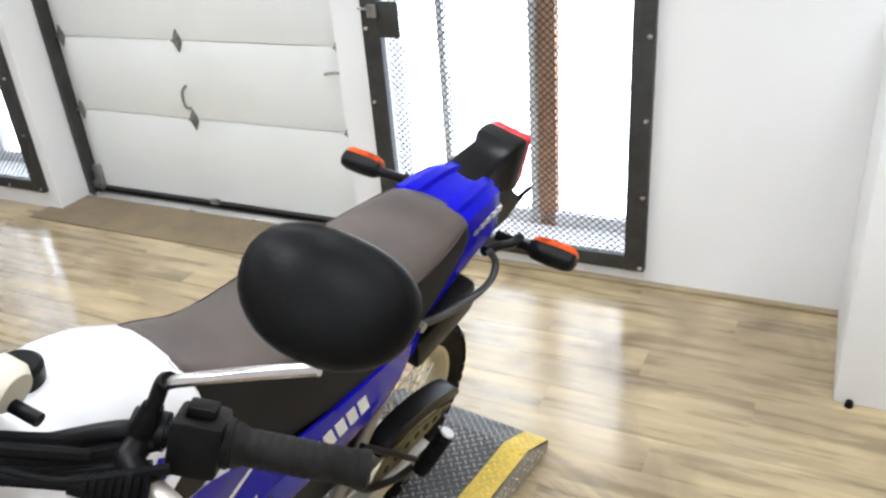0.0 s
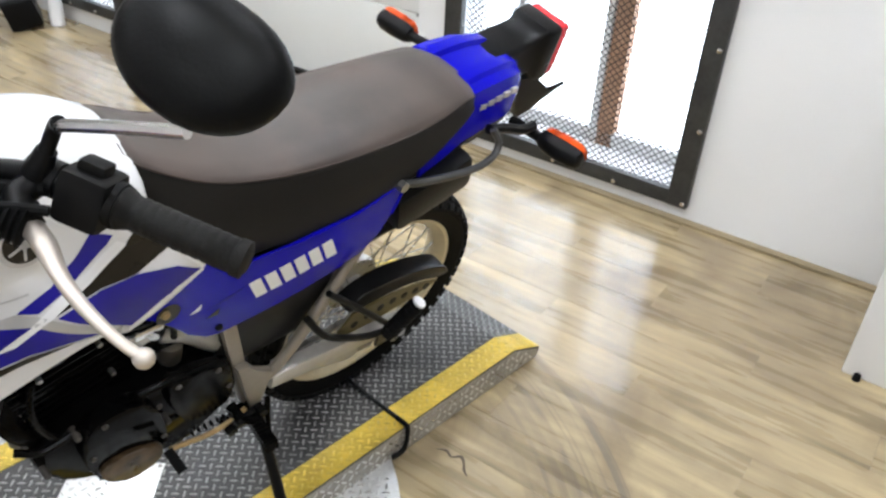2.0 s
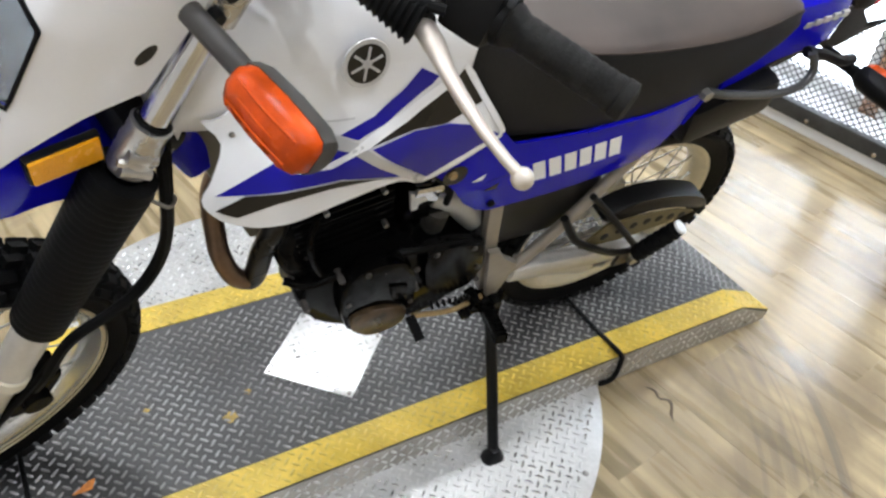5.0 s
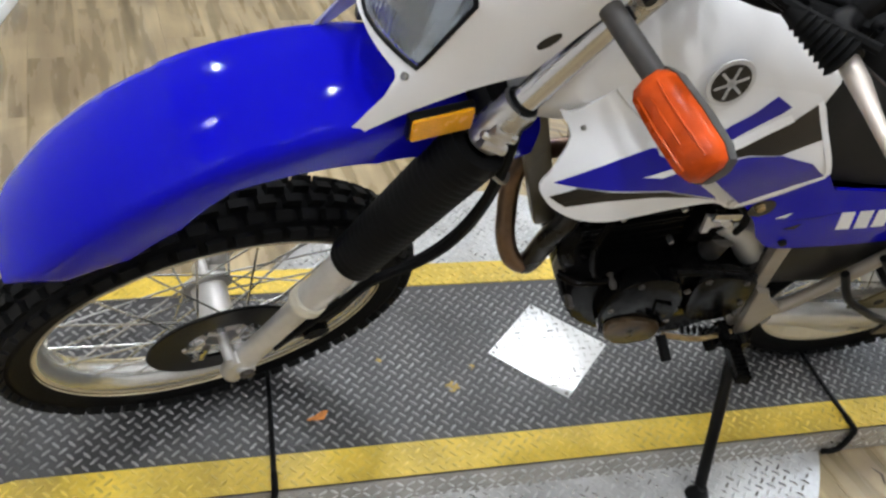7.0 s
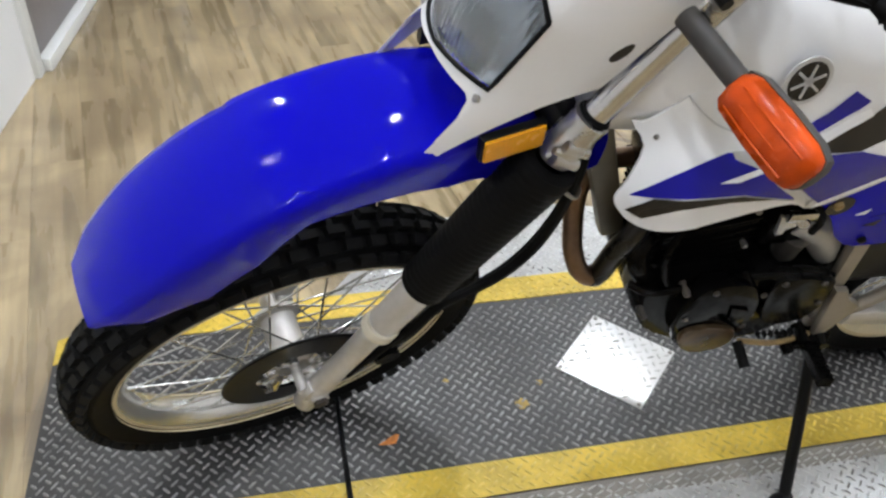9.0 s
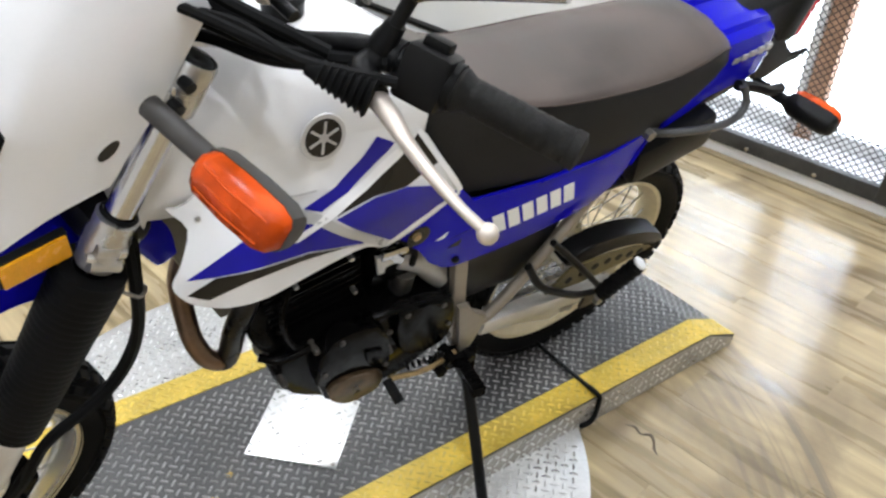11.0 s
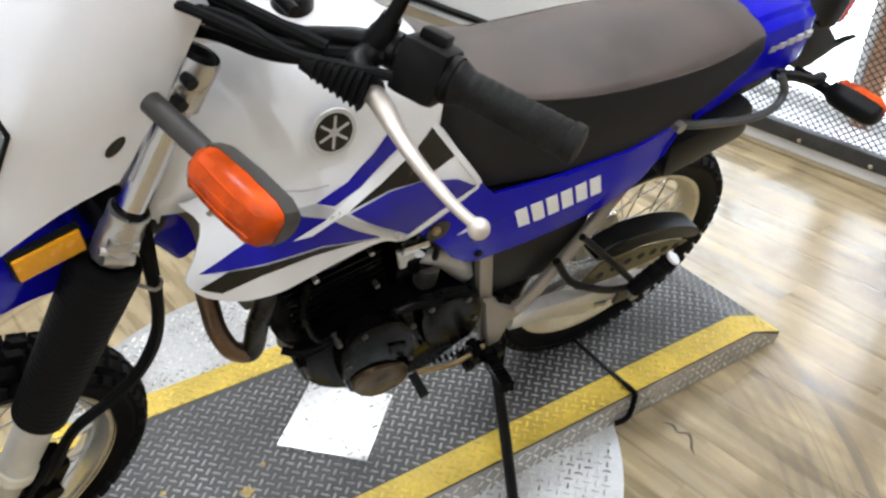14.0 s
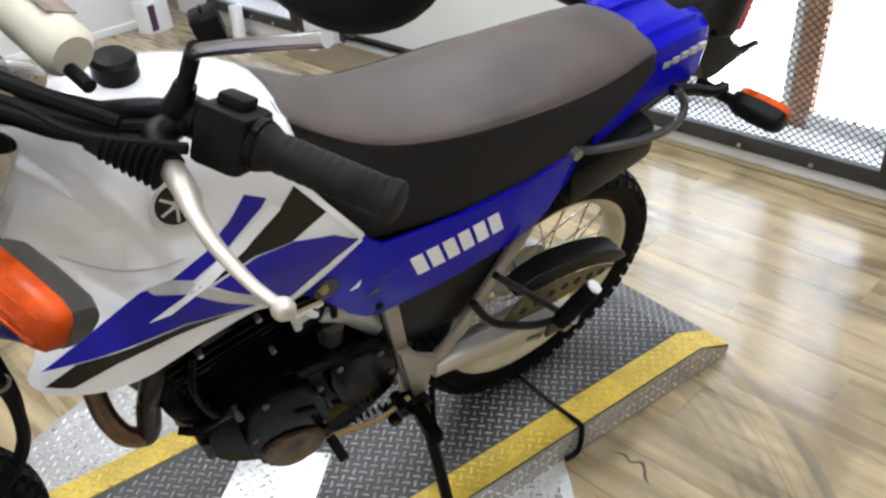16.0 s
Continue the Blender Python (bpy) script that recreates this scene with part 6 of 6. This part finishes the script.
part("worn_cover", prism(bmesh.new(), curve_outline([(-1.140, 0.448), (-1.120, 0.398), (-1.085, 0.378), (-1.045, 0.376), (-1.024, 0.400), (-1.033, 0.442), (-1.081, 0.468), (-1.125, 0.470)], 3), -0.146, -0.132, 0.006), M_WORN, eng, "cover worn to bare brown metal")
part("clip_plate", prism(bmesh.new(), [(-1.077, 0.530), (-1.040, 0.514), (-1.034, 0.468), (-1.066, 0.490)], -0.144, -0.136, 0.002), M_CASING, eng)
part("chain_cover", prism(bmesh.new(), curve_outline([(-1.004, 0.566), (-0.94, 0.558), (-0.880, 0.542), (-0.866, 0.43), (-0.91, 0.405), (-0.968, 0.430)], 3), -0.124, -0.095, 0.006), M_CASING, eng, "scuffed dark chain cover")
part("case_seam", tube(bmesh.new(), [(-1.247, -0.085, 0.545), (-1.213, -0.104, 0.541), (-1.159, -0.110, 0.558), (-1.089, -0.112, 0.574), (-1.003, -0.113, 0.571), (-0.883, -0.110, 0.544)], 0.007, 8), M_CASING, eng)
for x, z in ((-1.162, 0.559), (-1.089, 0.577), (-1.216, 0.496), (-1.003, 0.460), (-0.864, 0.426), (-0.877, 0.473), (-0.985, 0.558), (-0.905, 0.545)):
    part("bolt", lathe(bmesh.new(), [(0.0, -0.1275), (0.0045, -0.127), (0.006, -0.124), (0.006, -0.100), (0.0, -0.100)], 10, "y", centre=(x, 0, z), closed=False), M_CASTDARK, eng)
for x, z in ((-1.125, 0.580), (-1.148, 0.500), (-1.030, 0.555), (-1.020, 0.45), (-1.10, 0.385)):
    part("cover_bolt", lathe(bmesh.new(), [(0.0, -0.1415), (0.005, -0.141), (0.0055, -0.137), (0.0, -0.136)], 8, "y", centre=(x, 0, z), closed=False), M_CASTDARK, eng)
part("intake_elbow", tube(bmesh.new(), [(-1.228, -0.045, 0.635), (-1.240, -0.062, 0.600), (-1.225, -0.070, 0.560), (-1.195, -0.065, 0.530)], 0.019, 14), M_CASING, eng)
part("oil_line", tube(bmesh.new(), [(-1.205, -0.085, 0.70), (-1.215, -0.095, 0.64), (-1.20, -0.10, 0.58), (-1.175, -0.105, 0.54)], 0.006, 8), M_CASING, eng)
axis = Vector((-0.22, 0, 0.975)).normalized()
base = Vector((-1.125, 0, 0.545))
for k in range(9):
    c = base + axis * (0.012 + 0.020 * k)
    m = Matrix.Translation(c) @ axis.to_track_quat("Z", "Y").to_matrix().to_4x4()
    w = 0.086 if k < 6 else 0.092
    part("cooling_fin", box(bmesh.new(), (-w + 0.014, -0.0845, -0.0025), (w - 0.014, 0.0845, 0.0025), 0.001, m), M_ENGINE, eng)
m = Matrix.Translation(base) @ axis.to_track_quat("Z", "Y").to_matrix().to_4x4()
part("cylinder", box(bmesh.new(), (-0.068, -0.082, -0.02), (0.068, 0.082, 0.19), 0.01, m), M_ENGINE, eng)
part("cylinder_head", box(bmesh.new(), (-0.075, -0.085, 0.185), (0.075, 0.085, 0.250), 0.016, m), M_ENGINE, eng)
part("cam_cover", lathe(bmesh.new(), [(0.0, -0.100), (0.030, -0.098), (0.034, -0.090), (0.034, -0.07), (0.0, -0.07)], 24, "y", centre=(-1.175, 0, 0.765), closed=False), M_ENGINE, eng)
for x, z in ((-1.194, 0.706), (-1.13, 0.765), (-1.102, 0.728), (-1.083, 0.637)):
    part("head_bolt", cyl(bmesh.new(), (x, -0.092, z), (x, -0.080, z), 0.0045, n=8), M_STEEL, eng)
part("clutch_cover", lathe(bmesh.new(), [(0.0, 0.150), (0.075, 0.146), (0.085, 0.135), (0.085, 0.10), (0.0, 0.10)], 32, "y", centre=(-1.0, 0, 0.43), closed=False), M_ENGINE, eng)
for s in (-1, 1):
    part("engine_mount", prism(bmesh.new(), [(-1.252, 0.60), (-1.225, 0.62), (-1.18, 0.57), (-1.18, 0.51), (-1.228, 0.49), (-1.244, 0.53)], s * 0.062 - 0.003, s * 0.062 + 0.003, 0.002), M_DOWNTUBE, bike)
    for x, z in ((-1.232, 0.588), (-1.205, 0.562), (-1.224, 0.515)):
        part("mount_bolt", cyl(bmesh.new(), (x, s * 0.071, z), (x, s * 0.060, z), 0.008, n=6), M_CASTDARK, bike)
# exhaust header
part("exhaust_header", tube(bmesh.new(), [(-1.20, 0.06, 0.69), (-1.28, 0.055, 0.695), (-1.312, 0.043, 0.690), (-1.328, 0.031, 0.664), (-1.331, 0.018, 0.630), (-1.331, 0.000, 0.600), (-1.330, -0.022, 0.570), (-1.318, -0.042, 0.538), (-1.300, -0.049, 0.522), (-1.290, -0.050, 0.522)], 0.0165, 16), M_PIPE, bike, "heat-browned exhaust header")
part("header_bend", tube(bmesh.new(), [(-1.294, -0.050, 0.523), (-1.286, -0.050, 0.522), (-1.279, -0.050, 0.540), (-1.272, -0.050, 0.590), (-1.254, -0.048, 0.645), (-1.215, -0.02, 0.70)], 0.0185, 16), M_HEADERSTEEL, bike, "dark steel exhaust bend")
part("silencer", tube(bmesh.new(), [(-0.95, 0.15, 0.66), (-0.85, 0.165, 0.66), (-0.55, 0.165, 0.70), (-0.20, 0.165, 0.77)], 0.04, 18, radii=[0.02, 0.045, 0.05, 0.045]), M_BLACK, bike)
# shift lever, foot peg and side stand
part("shift_shaft", tube(bmesh.new(), [(-0.83, -0.125, 0.350), (-0.910, -0.140, 0.361), (-1.012, -0.150, 0.411)], 0.0055, 8), M_BRASS, bike)
bm = cyl(bmesh.new(), (-1.018, -0.150, 0.412), (-1.014, -0.195, 0.397), 0.0095, n=12)
part("shift_pedal", bm, M_RUBBER, bike, "black rubber shift pedal tip")
teeth = [(-0.045, -0.010), (0.048, -0.010), (0.048, 0.007)]
for k in range(10):
    x = 0.046 - 0.0092 * k
    teeth += [(x, 0.007), (x - 0.001, 0.011), (x - 0.004, 0.011), (x - 0.005, 0.007)]
part("foot_peg", prism(bmesh.new(), teeth, -0.014, 0.014, 0.001), M_CASING, bike, m=Matrix.Translation((-0.822, -0.178, 0.325)) @ pose(0, 0, 0, 0, 8, 82))
bm = box(bmesh.new(), (-0.855, -0.14, 0.305), (-0.795, -0.10, 0.340), 0.008)
for x, z in ((-0.872, 0.33), (-0.855, 0.362), (-0.80, 0.335)):
    cyl(bm, (x, -0.15, z), (x, -0.11, z), 0.012, n=8)
part("peg_mount", bm, M_CASING, bike)
bm = bmesh.new()
for k in range(7):
    x = -0.955 + 0.014 * k
    lathe(bm, [(0.004, -0.003), (0.0085, 0.0), (0.004, 0.003)], 10, "x", centre=(x, -0.13, 0.385 - 0.002 * k))
part("shift_linkage", bm, M_BLACK, bike)
st = tube(bmesh.new(), [(-0.800, -0.105, 0.345), (-0.802, -0.150, 0.290), (-0.808, -0.235, 0.180), (-0.816, -0.310, 0.085), (-0.822, -0.350, 0.040)], 0.0125, 12)
stand = part("side_stand", st, M_BLACK, bike, "black steel side stand, lowered")
part("stand_foot", loft(bmesh.new(), [[(-0.824 + x * k, -0.354 + y * k, 0.0) for x, y in rounded(0.055, 0.044, 0.018, 3)] for k in (1.0,)] + [[(-0.824 + x * 0.9, -0.350 + y * 0.9, 0.012) for x, y in rounded(0.055, 0.044, 0.018, 3)], [(-0.822 + x * 0.4, -0.345 + y * 0.4, 0.034) for x, y in rounded(0.055, 0.044, 0.018, 3)]]), M_BLACK, stand, m=Matrix.Translation((0, -0.004, 0.024)))
part("spring", tube(bmesh.new(), [(-0.765, -0.115, 0.32), (-0.775, -0.145, 0.25), (-0.785, -0.19, 0.18)], 0.007, 10), M_CASING, stand)


# ---- floor planks ----
PLANK_W, PLANK_L = 0.15, 1.0


def plank_shape(bm, x, y, length=PLANK_L, g=0.00015):
    """One plank with a slightly eased upper edge, its top at the floor's level."""
    w = PLANK_W / 2 - g
    lo = [bm.verts.new((x + a * w, y + b, -0.006)) for a, b in ((-1, g), (1, g), (1, length - g), (-1, length - g))]
    mid = [bm.verts.new((v.co.x, v.co.y, -0.0003)) for v in lo]
    e = 0.0004
    hi = [bm.verts.new((x + a * (w - e), y + b, 0.0)) for a, b in ((-1, g + e), (1, g + e), (1, length - g - e), (-1, length - g - e))]
    for p, q in ((lo, mid), (mid, hi)):
        for k in range(4):
            bm.faces.new((p[k], p[(k + 1) % 4], q[(k + 1) % 4], q[k]))
    bm.faces.new(hi)
    return bm


plank_me = bpy.data.meshes.new("plank")
bm = plank_shape(bmesh.new(), 0, 0)
bm.to_mesh(plank_me)
bm.free()
plank_me.materials.append(M_PLANK)
far = bmesh.new()
for row in range(60):
    x = -PLANK_W / 2 - 0.004 - row * PLANK_W
    y = -5.9 - (row * 0.37 % 1.0) * PLANK_L
    while y < 6.5:
        if row < 34 and -1.9 < y < 4.6:
            ob = new("plank", plank_me)
            ob.parent = floor
            ob.matrix_basis = pose(x, y, 0)
        elif y > -6.0:
            plank_shape(far, x, y)
        y += PLANK_L
part("far_planks", far, M_PLANKFAR, floor, "pale oak vinyl planks", smooth=0)["kind"] = "stuff"

# torn place in the vinyl beside the lift
crack = [(-0.366, -0.054), (-0.352, -0.075), (-0.358, -0.098), (-0.340, -0.115), (-0.350, -0.135), (-0.366, -0.150), (-0.376, -0.171)]
part("torn_mark", tube(bmesh.new(), [(x, y, 0.0005) for x, y in crack], 0.003, 6, 4, flat=(1.0, 0.35), radii=[0.001, 0.004, 0.0025, 0.005, 0.003, 0.004, 0.0008]), M_CRACK, floor, "dark tear in the vinyl", m=ROOM.inverted())
